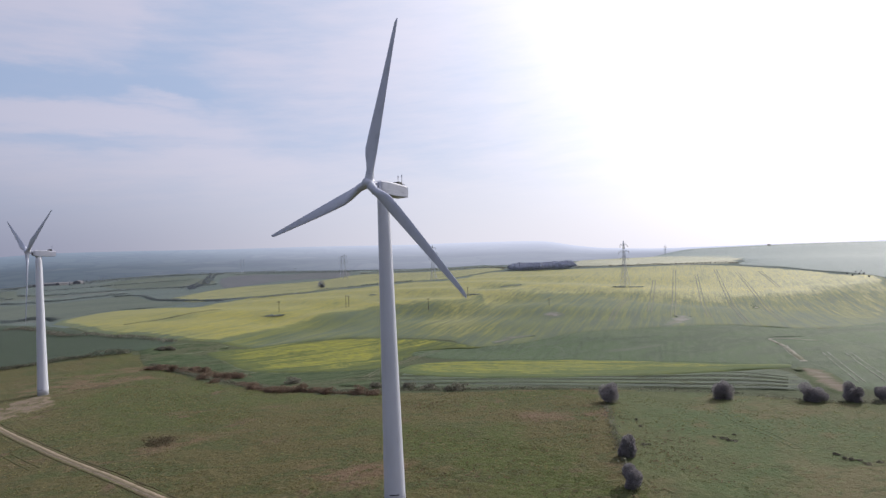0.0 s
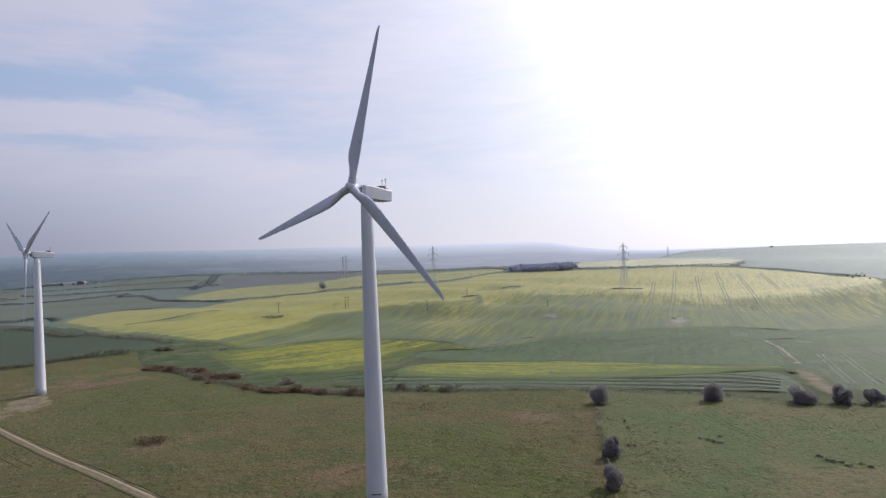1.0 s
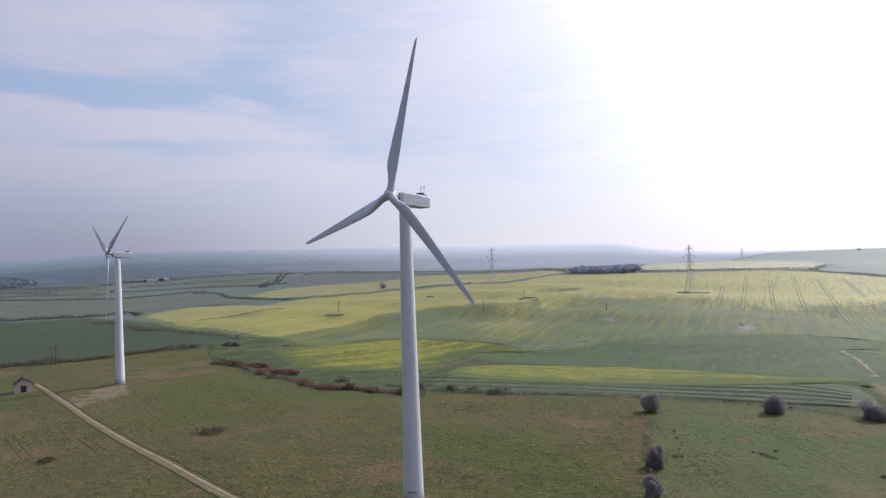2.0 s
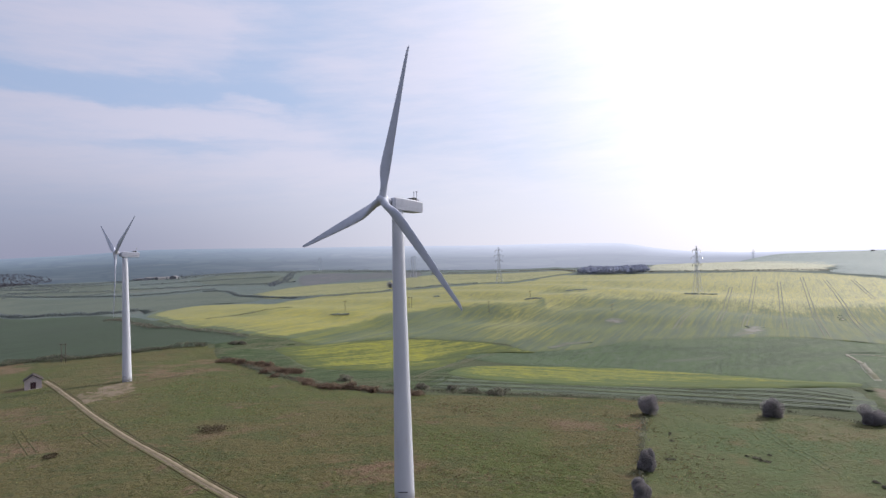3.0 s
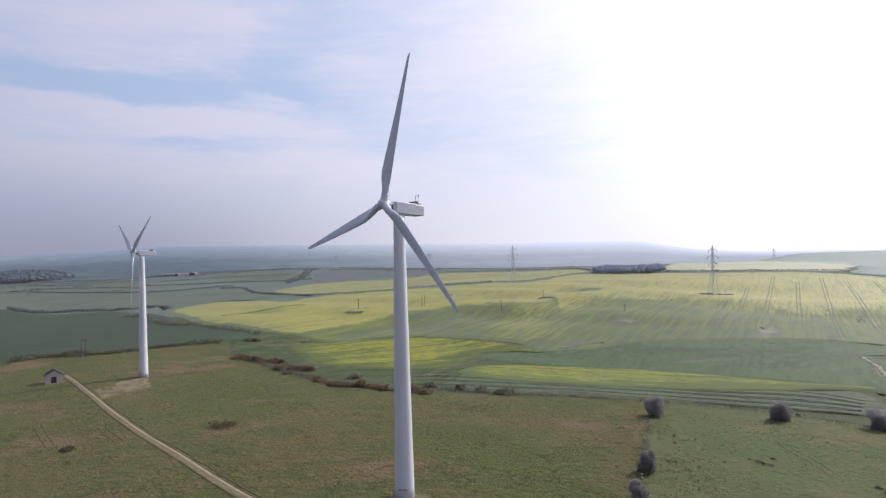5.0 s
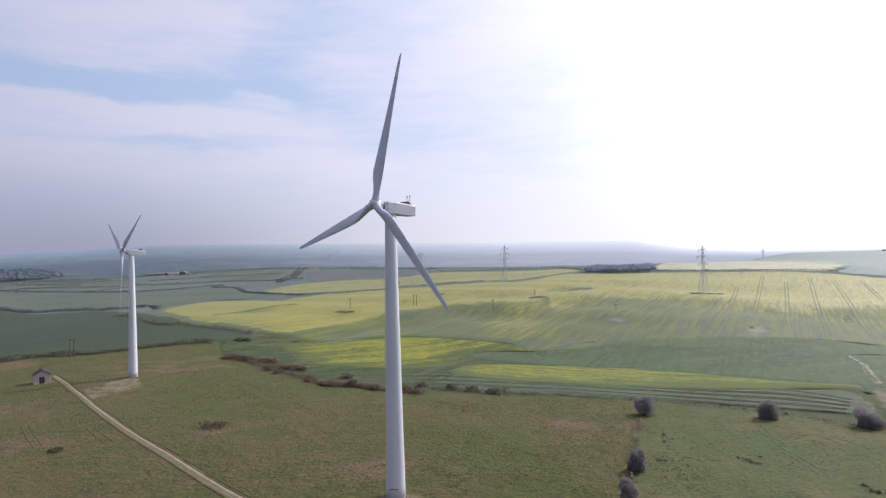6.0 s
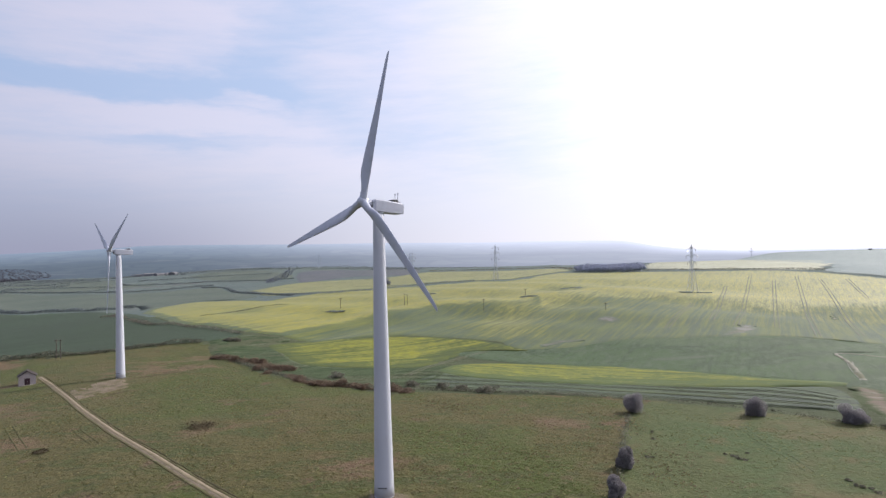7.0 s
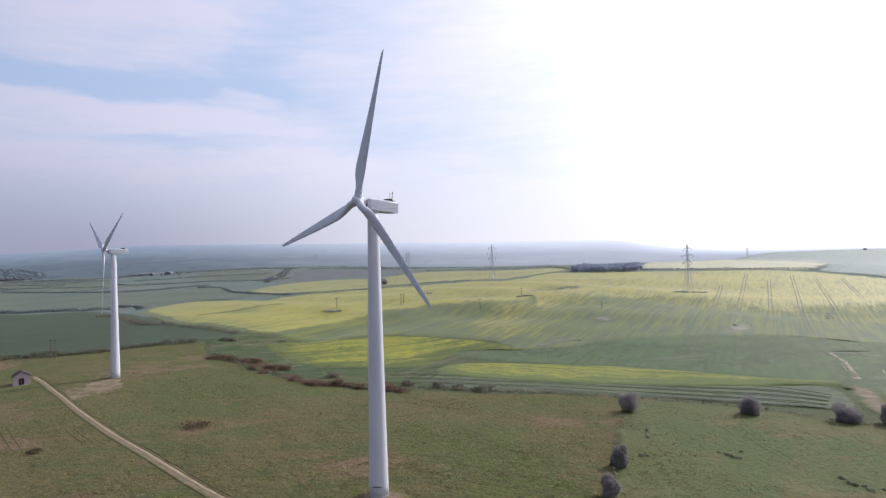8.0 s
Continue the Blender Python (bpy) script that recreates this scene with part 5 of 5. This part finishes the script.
for k, ((x, y), tall, wide) in enumerate(zip([(-65.2, 131.5), (-90.2, 112.2)], (1.2, 0.8), (7.0, 3.2))):
    make_tree(x, y, tall, wide, 140 + k, "gorse_bush", M_GORSE, "low brown gorse bush in the rough grass", 1100, 0.17, "low gorse bushes")
for k, (x, y) in enumerate([(53.2, 132.9), (54.4, 131.6), (54.8, 129.9), (55.9, 129.4), (58.0, 133.9), (36.2, 127.4), (37.4, 127.7), (40.6, 141.7), (41.7, 148.5), (70.6, 120.1), (70.5, 117.8), (70.9, 116.8), (72.2, 116.5), (72.2, 114.4), (75.3, 113.6), (75.1, 115.4)]):
    make_tree(x, y, 0.35 + 0.12 * (k % 3), 0.9 + 0.5 * (k % 2), 160 + k, "gorse_bush", M_HEDGE, "small dark bush in the rough grass", 200, 0.13, "low gorse bushes")
for k, (x, y) in enumerate([(-130.7, 248.5), (-126.4, 248.3), (-118.7, 244.6), (-114.5, 244.4), (-110.3, 244.3), (-104.3, 241.6), (-94.3, 230.5), (-89.7, 228.8), (-85.2, 227.1), (-90.1, 219.0), (-98.4, 225.9), (-70.6, 203.6), (-62.6, 196.0), (-57.5, 194.7), (-52.5, 195.0), (-48.4, 195.0), (-43.2, 191.3), (-32.1, 189.9), (-27.6, 189.0)]):
    make_tree(x, y, 1.7 + 0.6 * (k % 3), 5.0 + 1.4 * (k % 2), 200 + k, "bracken_clump", M_BRACKEN, "rusty brown dead bracken clump along the hedge bank", 900, 0.24, "dead bracken")
for k, (x, y) in enumerate([(-59.9, 215.1), (-27.8, 202.4), (-17.9, 201.7), (-10.0, 200.4), (-147.0, 290.6), (-143.2, 292.1), (-1.4, 196.7)]):
    make_tree(x, y, 2.3 + 0.4 * (k % 2), 6.5 - 0.8 * (k % 3), 240 + k, "hedge_bush", M_HEDGE, "dark green bush on the field boundary", 900, 0.26, "boundary bushes")
for k, (x, y) in enumerate([(12.5, 470.8), (19.3, 470.8), (48.2, 525.9), (58.7, 530.6), (145.2, 509.0), (152.0, 511.0), (160.1, 513.6), (167.5, 515.5), (-122.6, 401.7), (-127.1, 399.7), (-70.2, 502.8)]):
    make_tree(x, y, 1.0, 9.0 + 4 * (k % 2), 260 + k, "scrub_patch", M_FARHEDGE, "low dark scrub round a pole in the rape", 500, 0.4, "scrub in the rape")


def make_hedge(points, tall, wide, per_metre, leaf, seed, label, material=None, gaps=0.0):
    rng = np.random.default_rng(seed)
    line = np.array(smooth_line(points, 2.0))
    seg = np.linalg.norm(np.diff(line, axis=0), axis=1)
    n = int(seg.sum() * per_metre)
    u = rng.uniform(0, len(line) - 1.001, n)
    k = u.astype(int)
    p = line[k] + (line[k + 1] - line[k]) * (u - k)[:, None]
    lump = 0.72 + 0.38 * ripple(p[:, 0], p[:, 1], 3.0 + tall, seed) + 0.25 * ripple(p[:, 0], p[:, 1], 23, seed)
    keep = lump > gaps
    p, lump = p[keep], lump[keep]
    off = rng.normal(size=(len(p), 2)) * wide * 0.3
    q = p + off
    z = land(q[:, 0], q[:, 1]) + rng.uniform(0, 1, len(q)) ** 0.7 * tall * np.clip(lump, 0.15, 1.4)
    v, f = leaves(rng, np.column_stack([q, z]), leaf)
    ob = new("hedgerow", mesh_of("hedgerow", v, f, material or M_HEDGE))
    return tagged(ob, label, "hedge", "hedgerows", "stuff")


make_hedge([(-234.6, 229.7), (-226.7, 236.7), (-219.6, 242.0), (-208.1, 242.9), (-193.3, 250.8), (-184.8, 259.5), (-176.2, 269.4), (-159.1, 283.0)], 2.6, 3.5, 40, 0.36, 1, "dark hedge along the edge of the turbine field", M_SCRUB, 0.3)
make_hedge([(-135.6, 259.3), (-113.5, 240.0), (-90.8, 220.4), (-70.1, 205.2), (-49.3, 194.7), (-36.2, 191.1), (-17.7, 196.4), (12.7, 198.5), (29.3, 197.9)], 1.3, 3.0, 26, 0.26, 2, "low scrubby hedge bank below the rape", M_SCRUB, 0.2)
make_hedge([(29.3, 197.9), (60.3, 188.9), (81.2, 177.9), (92.3, 165.4), (111.0, 156.3)], 0.9, 2.4, 18, 0.22, 3, "low rough hedge beside the headland", M_SCRUB, 0.4)
make_hedge([(39.3, 166.7), (34.2, 142.7), (30.6, 125.1), (28.0, 112.1), (26.3, 104.3)], 1.0, 2.0, 10, 0.25, 4, "overgrown fence line through the pasture", M_SCRUB, 0.35)
make_hedge([(-132.3, 251.1), (-119.4, 245.9), (-109.6, 243.0), (-97.4, 234.3), (-85.2, 227.1)], 1.1, 7.5, 90, 0.22, 41, "band of dead brown bracken along the bank", M_BRACKEN, 0.3)
make_hedge([(-79.7, 214.5), (-64.1, 198.3), (-58.0, 196.0), (-49.3, 194.7), (-38.4, 191.7), (-27.1, 189.2)], 1.0, 4.5, 70, 0.22, 42, "strip of dead brown bracken below the hedge", M_BRACKEN, 0.3)
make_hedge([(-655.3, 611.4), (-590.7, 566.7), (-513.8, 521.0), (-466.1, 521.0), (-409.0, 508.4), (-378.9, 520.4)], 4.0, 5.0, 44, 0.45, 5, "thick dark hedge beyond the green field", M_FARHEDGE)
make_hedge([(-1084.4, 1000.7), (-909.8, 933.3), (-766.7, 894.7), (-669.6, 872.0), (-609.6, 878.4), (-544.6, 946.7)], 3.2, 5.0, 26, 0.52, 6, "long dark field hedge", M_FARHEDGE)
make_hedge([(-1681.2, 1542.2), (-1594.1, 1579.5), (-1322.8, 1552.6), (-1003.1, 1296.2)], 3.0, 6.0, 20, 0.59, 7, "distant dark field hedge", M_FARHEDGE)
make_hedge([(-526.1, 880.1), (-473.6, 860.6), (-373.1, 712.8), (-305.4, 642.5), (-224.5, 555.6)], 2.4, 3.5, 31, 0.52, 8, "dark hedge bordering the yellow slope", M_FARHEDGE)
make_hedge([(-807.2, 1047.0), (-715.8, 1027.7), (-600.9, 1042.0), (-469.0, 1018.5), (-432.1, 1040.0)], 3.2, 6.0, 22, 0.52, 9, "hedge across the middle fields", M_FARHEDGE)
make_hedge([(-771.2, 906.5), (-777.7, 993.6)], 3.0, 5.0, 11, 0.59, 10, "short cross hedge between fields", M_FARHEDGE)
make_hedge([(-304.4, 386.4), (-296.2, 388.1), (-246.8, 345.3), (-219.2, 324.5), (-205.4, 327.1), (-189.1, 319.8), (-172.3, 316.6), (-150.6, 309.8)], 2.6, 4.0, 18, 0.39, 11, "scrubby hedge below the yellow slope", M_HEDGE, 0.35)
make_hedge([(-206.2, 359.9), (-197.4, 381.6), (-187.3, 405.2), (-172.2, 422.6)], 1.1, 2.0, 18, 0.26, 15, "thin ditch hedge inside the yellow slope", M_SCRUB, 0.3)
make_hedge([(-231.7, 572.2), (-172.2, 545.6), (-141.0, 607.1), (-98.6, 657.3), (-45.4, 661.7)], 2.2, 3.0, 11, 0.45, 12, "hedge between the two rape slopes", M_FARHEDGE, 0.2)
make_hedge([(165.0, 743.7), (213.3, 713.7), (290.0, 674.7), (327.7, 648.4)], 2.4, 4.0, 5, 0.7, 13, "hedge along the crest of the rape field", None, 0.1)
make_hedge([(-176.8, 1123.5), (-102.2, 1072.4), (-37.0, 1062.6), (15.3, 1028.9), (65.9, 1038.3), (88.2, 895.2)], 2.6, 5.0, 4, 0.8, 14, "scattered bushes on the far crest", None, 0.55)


def make_wood(name, poly, tall, count, leaf, seed, label, material=None, lumps=10):
    rng = np.random.default_rng(seed)
    pa = np.array(poly)
    pts = []
    while len(pts) < count:
        q = rng.uniform(pa.min(0), pa.max(0))
        if inside(poly, np.array([q[0]]), np.array([q[1]]))[0]:
            pts.append(q)
    # every crown is a heap of small uneven lumps with twigs standing out of it
    bm = bmesh.new()
    bmesh.ops.create_icosphere(bm, subdivisions=1, radius=1.0)
    lump_v = np.array([v.co[:] for v in bm.verts])
    lump_f = np.array([[v.index for v in f.verts] for f in bm.faces])
    bm.free()
    vs, fs, base = [], [], 0
    for q in pts:
        h = tall * rng.uniform(0.75, 1.2)
        c = crown_points(rng, lumps, h * 0.36, h * 0.36, h * 0.42, 4)
        c[:, 2] += h * 0.5 + ground_z(*q)
        c[:, :2] += q
        for k in c:
            v = k + lump_v * rng.uniform(0.75, 1.25, (len(lump_v), 1)) * h * rng.uniform(0.06, 0.12)
            vs.append(v)
            fs += (lump_f + base).tolist()
            base += len(v)
        t = crown_points(rng, lumps, h * 0.5, h * 0.5, h * 0.62, 5)
        t[:, 2] += h * 0.5 + ground_z(*q)
        t[:, :2] += q
        v, f = leaves(rng, t, leaf)
        vs.append(v)
        fs += [[a + base for a in g] for g in f]
        base += len(v)
    ob = new(name, mesh_of(name, np.concatenate(vs), fs, material or M_FARWOOD))
    return tagged(ob, label, "wood", "", "stuff")


def far_hedges():
    """Dark field hedges and copses over the low farmland far to the side."""
    rng = np.random.default_rng(77)
    cs = []
    for k in range(46):
        b, r = radians(rng.uniform(-50, -6)), rng.uniform(1150, 2450)
        a = radians(rng.normal(20, 28))
        n = int(rng.uniform(500, 900))
        t = rng.uniform(-1, 1, n) * rng.uniform(60, 190)
        x = 8 + r * math.sin(b) + t * math.cos(a) + rng.normal(size=n) * 1.5
        y = 9 + r * math.cos(b) + t * math.sin(a) + rng.normal(size=n) * 2.5
        cs.append(np.column_stack([x, y, land(x, y) + rng.uniform(0, 2.6, n)]))
    for k in range(16):
        b, r = radians(rng.uniform(-50, -4)), rng.uniform(1250, 2500)
        n, w = int(rng.uniform(60, 160)), rng.uniform(15, 55)
        x = 8 + r * math.sin(b) + rng.normal(size=n) * w
        y = 9 + r * math.cos(b) + rng.normal(size=n) * w * 0.5
        cs.append(np.column_stack([x, y, land(x, y) + rng.uniform(0, 9, n)]))
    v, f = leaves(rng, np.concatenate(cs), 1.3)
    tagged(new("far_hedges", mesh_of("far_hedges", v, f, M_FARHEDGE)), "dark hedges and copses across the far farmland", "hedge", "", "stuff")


far_hedges()
make_wood("ridge_wood", [(79.8, 799.9), (86.3, 751.8), (115.1, 708.3), (147.8, 708.4), (165.0, 743.7), (191.0, 886.8), (141.8, 887.0), (116.8, 961.6)], 8.0, 560, 0.30, 31, "leafless wood along the ridge, paled blue by haze", M_RIDGEWOOD, 30)
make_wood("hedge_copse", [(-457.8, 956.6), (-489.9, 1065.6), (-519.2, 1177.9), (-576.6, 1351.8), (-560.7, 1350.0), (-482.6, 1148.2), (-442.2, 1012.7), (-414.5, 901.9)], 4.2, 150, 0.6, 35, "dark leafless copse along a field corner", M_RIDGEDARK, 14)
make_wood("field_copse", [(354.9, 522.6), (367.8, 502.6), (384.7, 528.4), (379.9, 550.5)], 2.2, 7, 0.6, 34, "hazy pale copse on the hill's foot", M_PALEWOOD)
make_wood("far_wood", [(-2374.6, 2118.8), (-2261.7, 2234.2), (-1943.5, 2070.1), (-1729.1, 1851.3), (-1658.7, 1642.9), (-1520.7, 1362.6)], 8.5, 1300, 1.6, 32, "brown far wood among the fields", M_BROWNWOOD, 9)
make_wood("farm_trees", [(-979.1, 1296.6), (-916.7, 1288.0), (-787.7, 1234.1), (-858.1, 1354.8), (-1540.2, 2185.9), (-1571.2, 2084.7)], 9.0, 60, 1.2, 33, "dark trees round the far farm", M_PALEWOOD)


# ---------------------------------------------------------------- farm far off
def make_barn(x, y, w, d, h, turn, label, wall, grp):
    barn = thing("farm_building", (x, y, ground_z(x, y) - 0.3), label, "barn", grp, turn=turn)
    bm = bmesh.new()
    box(bm, -w, w, -d, d, 0, h)
    part("wall", bm, wall, barn)
    bm = bmesh.new()
    v = [bm.verts.new((sx, yy, zz)) for sx in (-w - 0.4, w + 0.4) for yy, zz in ((-d - 0.4, h), (0, h * 1.55), (d + 0.4, h))]
    for f in ((0, 1, 4, 3), (1, 2, 5, 4), (0, 2, 1), (3, 4, 5), (0, 3, 5, 2)):
        bm.faces.new([v[k] for k in f])
    bmesh.ops.recalc_face_normals(bm, faces=bm.faces)
    part("roof", bm, M_BARN, barn)


for k, (x, y) in enumerate([(-1041.7, 1417.2), (-981.3, 1377.2), (-930.0, 1352.0), (-887.7, 1338.2)]):
    make_barn(x, y, 11 + 4 * (k % 3), 6 + 2 * (k % 2), 4.5 + k % 2, 15 + 30 * k, "distant grey farm building among trees", (M_BARN, M_WHITEWALL)[k % 3 == 1], "far farm buildings")
for x, y in [(300.9, 1394.1), (283.4, 1446.6)]:
    make_barn(x, y, 5, 3.5, 3.4, 35, "small dark building above the ridge wood", M_BARN, "ridge buildings")
for k, (x, y) in enumerate([(768.2, 1354.1)]):
    make_barn(x, y, 3, 2.5, 2.6, 20, "small building on the hill's skyline", M_BARN, "skyline building")


# ---------------------------------------------------------------- rough grass
def make_tussocks(name, count, seed, material, label, x0, x1, y0, y1, tall, clump, hole):
    rng = np.random.default_rng(seed)
    x, y = rng.uniform(x0, x1, count * 4), rng.uniform(y0, y1, count * 4)
    w = 0.5 + 0.5 * ripple(x, y, clump, seed) + 0.35 * ripple(x, y, clump * 0.31, seed + 3) - hole
    ok = inside(MEADOW_EDGE, x, y) & (rng.uniform(0, 1, len(x)) < w)
    for px, py in ((-12, 98),):
        ok &= np.hypot(x - px, y - py) > 2.7
    track = np.array(smooth_line(TRACK, 2.0))
    d2 = np.full(len(x), 99.0)
    for px, py in track:
        d2 = np.minimum(d2, np.hypot(x - px, y - py))
    ok &= d2 > 1.9
    x, y = x[ok][:count], y[ok][:count]
    z = land(x, y) + 0.02
    vs, n = [], len(x)
    for k in range(4):
        a = rng.uniform(0, 2 * math.pi, n)
        wd, h = rng.uniform(0.10, 0.24, n), tall * rng.uniform(0.5, 1.3, n)
        dx, dy = np.cos(a), np.sin(a)
        ox, oy = rng.normal(size=n) * 0.12, rng.normal(size=n) * 0.12
        lean = rng.uniform(-0.25, 0.25, (2, n))
        vs.append(np.stack([np.stack([x + ox - dx * wd, y + oy - dy * wd, z], 1), np.stack([x + ox + dx * wd, y + oy + dy * wd, z], 1),
                            np.stack([x + ox + lean[0], y + oy + lean[1], z + h], 1)], 1))
    v = np.concatenate(vs).reshape(-1, 3)
    ob = new(name, mesh_of(name, v, np.arange(len(v)).reshape(-1, 3).tolist(), material))
    return tagged(ob, label, "grass", "", "stuff")


make_tussocks("tussock_grass", 9000, 51, M_TUFT, "straw-coloured tussocks of rough grass", -150, 42, 70, 215, 0.12, 17, 0.1)
make_tussocks("tussock_grass", 9000, 52, M_TUFT_GREEN, "dull green tussocks of rough grass", -170, 115, 70, 235, 0.12, 21, 0.0)
make_tussocks("bracken_litter", 1300, 53, M_BRACKEN, "reddish brown dead stems in the grass", -25, 50, 75, 175, 0.13, 11, 0.3)


# ---------------------------------------------------------------- wheel ruts and drill rows
for k, line in enumerate(RUTS):
    for off in (-0.8, 0.8):
        tagged(ribbon("wheel_rut", line, 0.3, 0.05, M_ROWLIGHT if k == 2 else M_MEADOW_RUT, None, off, 1.5, 0.4, 60 + k, 0.04), "faint wheel rut across the rough grass", "wheel mark", "ruts in the grass", "structure")
for off in (-1.0, 1.0):
    tagged(ribbon("field_path", [(-36.4, 230.7), (-32.7, 254.0), (-25.7, 272.4), (-17.2, 290.8), (-7.9, 303.8)], 0.55, 0.24, M_PATH, None, off, 3.0, 0.5, 71, 0.25), "pale worn wheel path along the field margin", "path", "field paths", "structure")
ROWS = [((-49.2, 232.6), (-38.0, 190.5)), ((-34.8, 244.8), (-24.9, 192.5)), ((-15.1, 244.1), (-10.0, 196.4)), ((22.3, 240.4), (20.1, 198.1)), ((62.5, 225.5), (54.5, 191.9)), ((96.8, 215.3), (81.5, 178.6)), ((108.8, 198.5), (95.2, 176.2))]
for k in range(9):
    a = (k + 0.3 + 0.5 * (k % 2)) / 9.5
    line = [(p[0] + (q[0] - p[0]) * a, p[1] + (q[1] - p[1]) * a) for p, q in ROWS]
    tagged(ribbon("drill_row", line, 0.6 + 0.5 * (k % 3), 0.22, (M_RUT, M_ROWLIGHT)[k % 2], None, 0.0, 4.0, 0.9, 80 + k, 0.10, 0.35), "drill row along the grassy headland", "drill row", "rows on the headland", "structure")
for k, line in enumerate([[(-135.4, 197.2), (-133.5, 202.8), (-131.6, 207.2), (-130.2, 212.9), (-128.9, 219.0)], [(-121.5, 169.8), (-120.4, 175.0), (-118.5, 178.2)], [(-134.1, 202.6), (-131.4, 207.1), (-128.0, 212.5), (-126.3, 216.7)]]):
    tagged(ribbon("worn_strip", line, 2.6, 0.10, M_WORN, None, 0.0, 1.5, 0.6, 140 + k, 0.16, 0.3), "worn brown strip in the rough grass", "bare ground", "worn strips", "structure")
bare_patch("bare_soil", [(-14, 96), (-12, 95.4), (-9, 95.6), (-7.2, 97.2), (-8.6, 99.5), (-12, 100.4), (-14.2, 100), (-14.6, 98)], 0.10, 0.6, M_PAD, "trampled brown soil round the tower's foot")
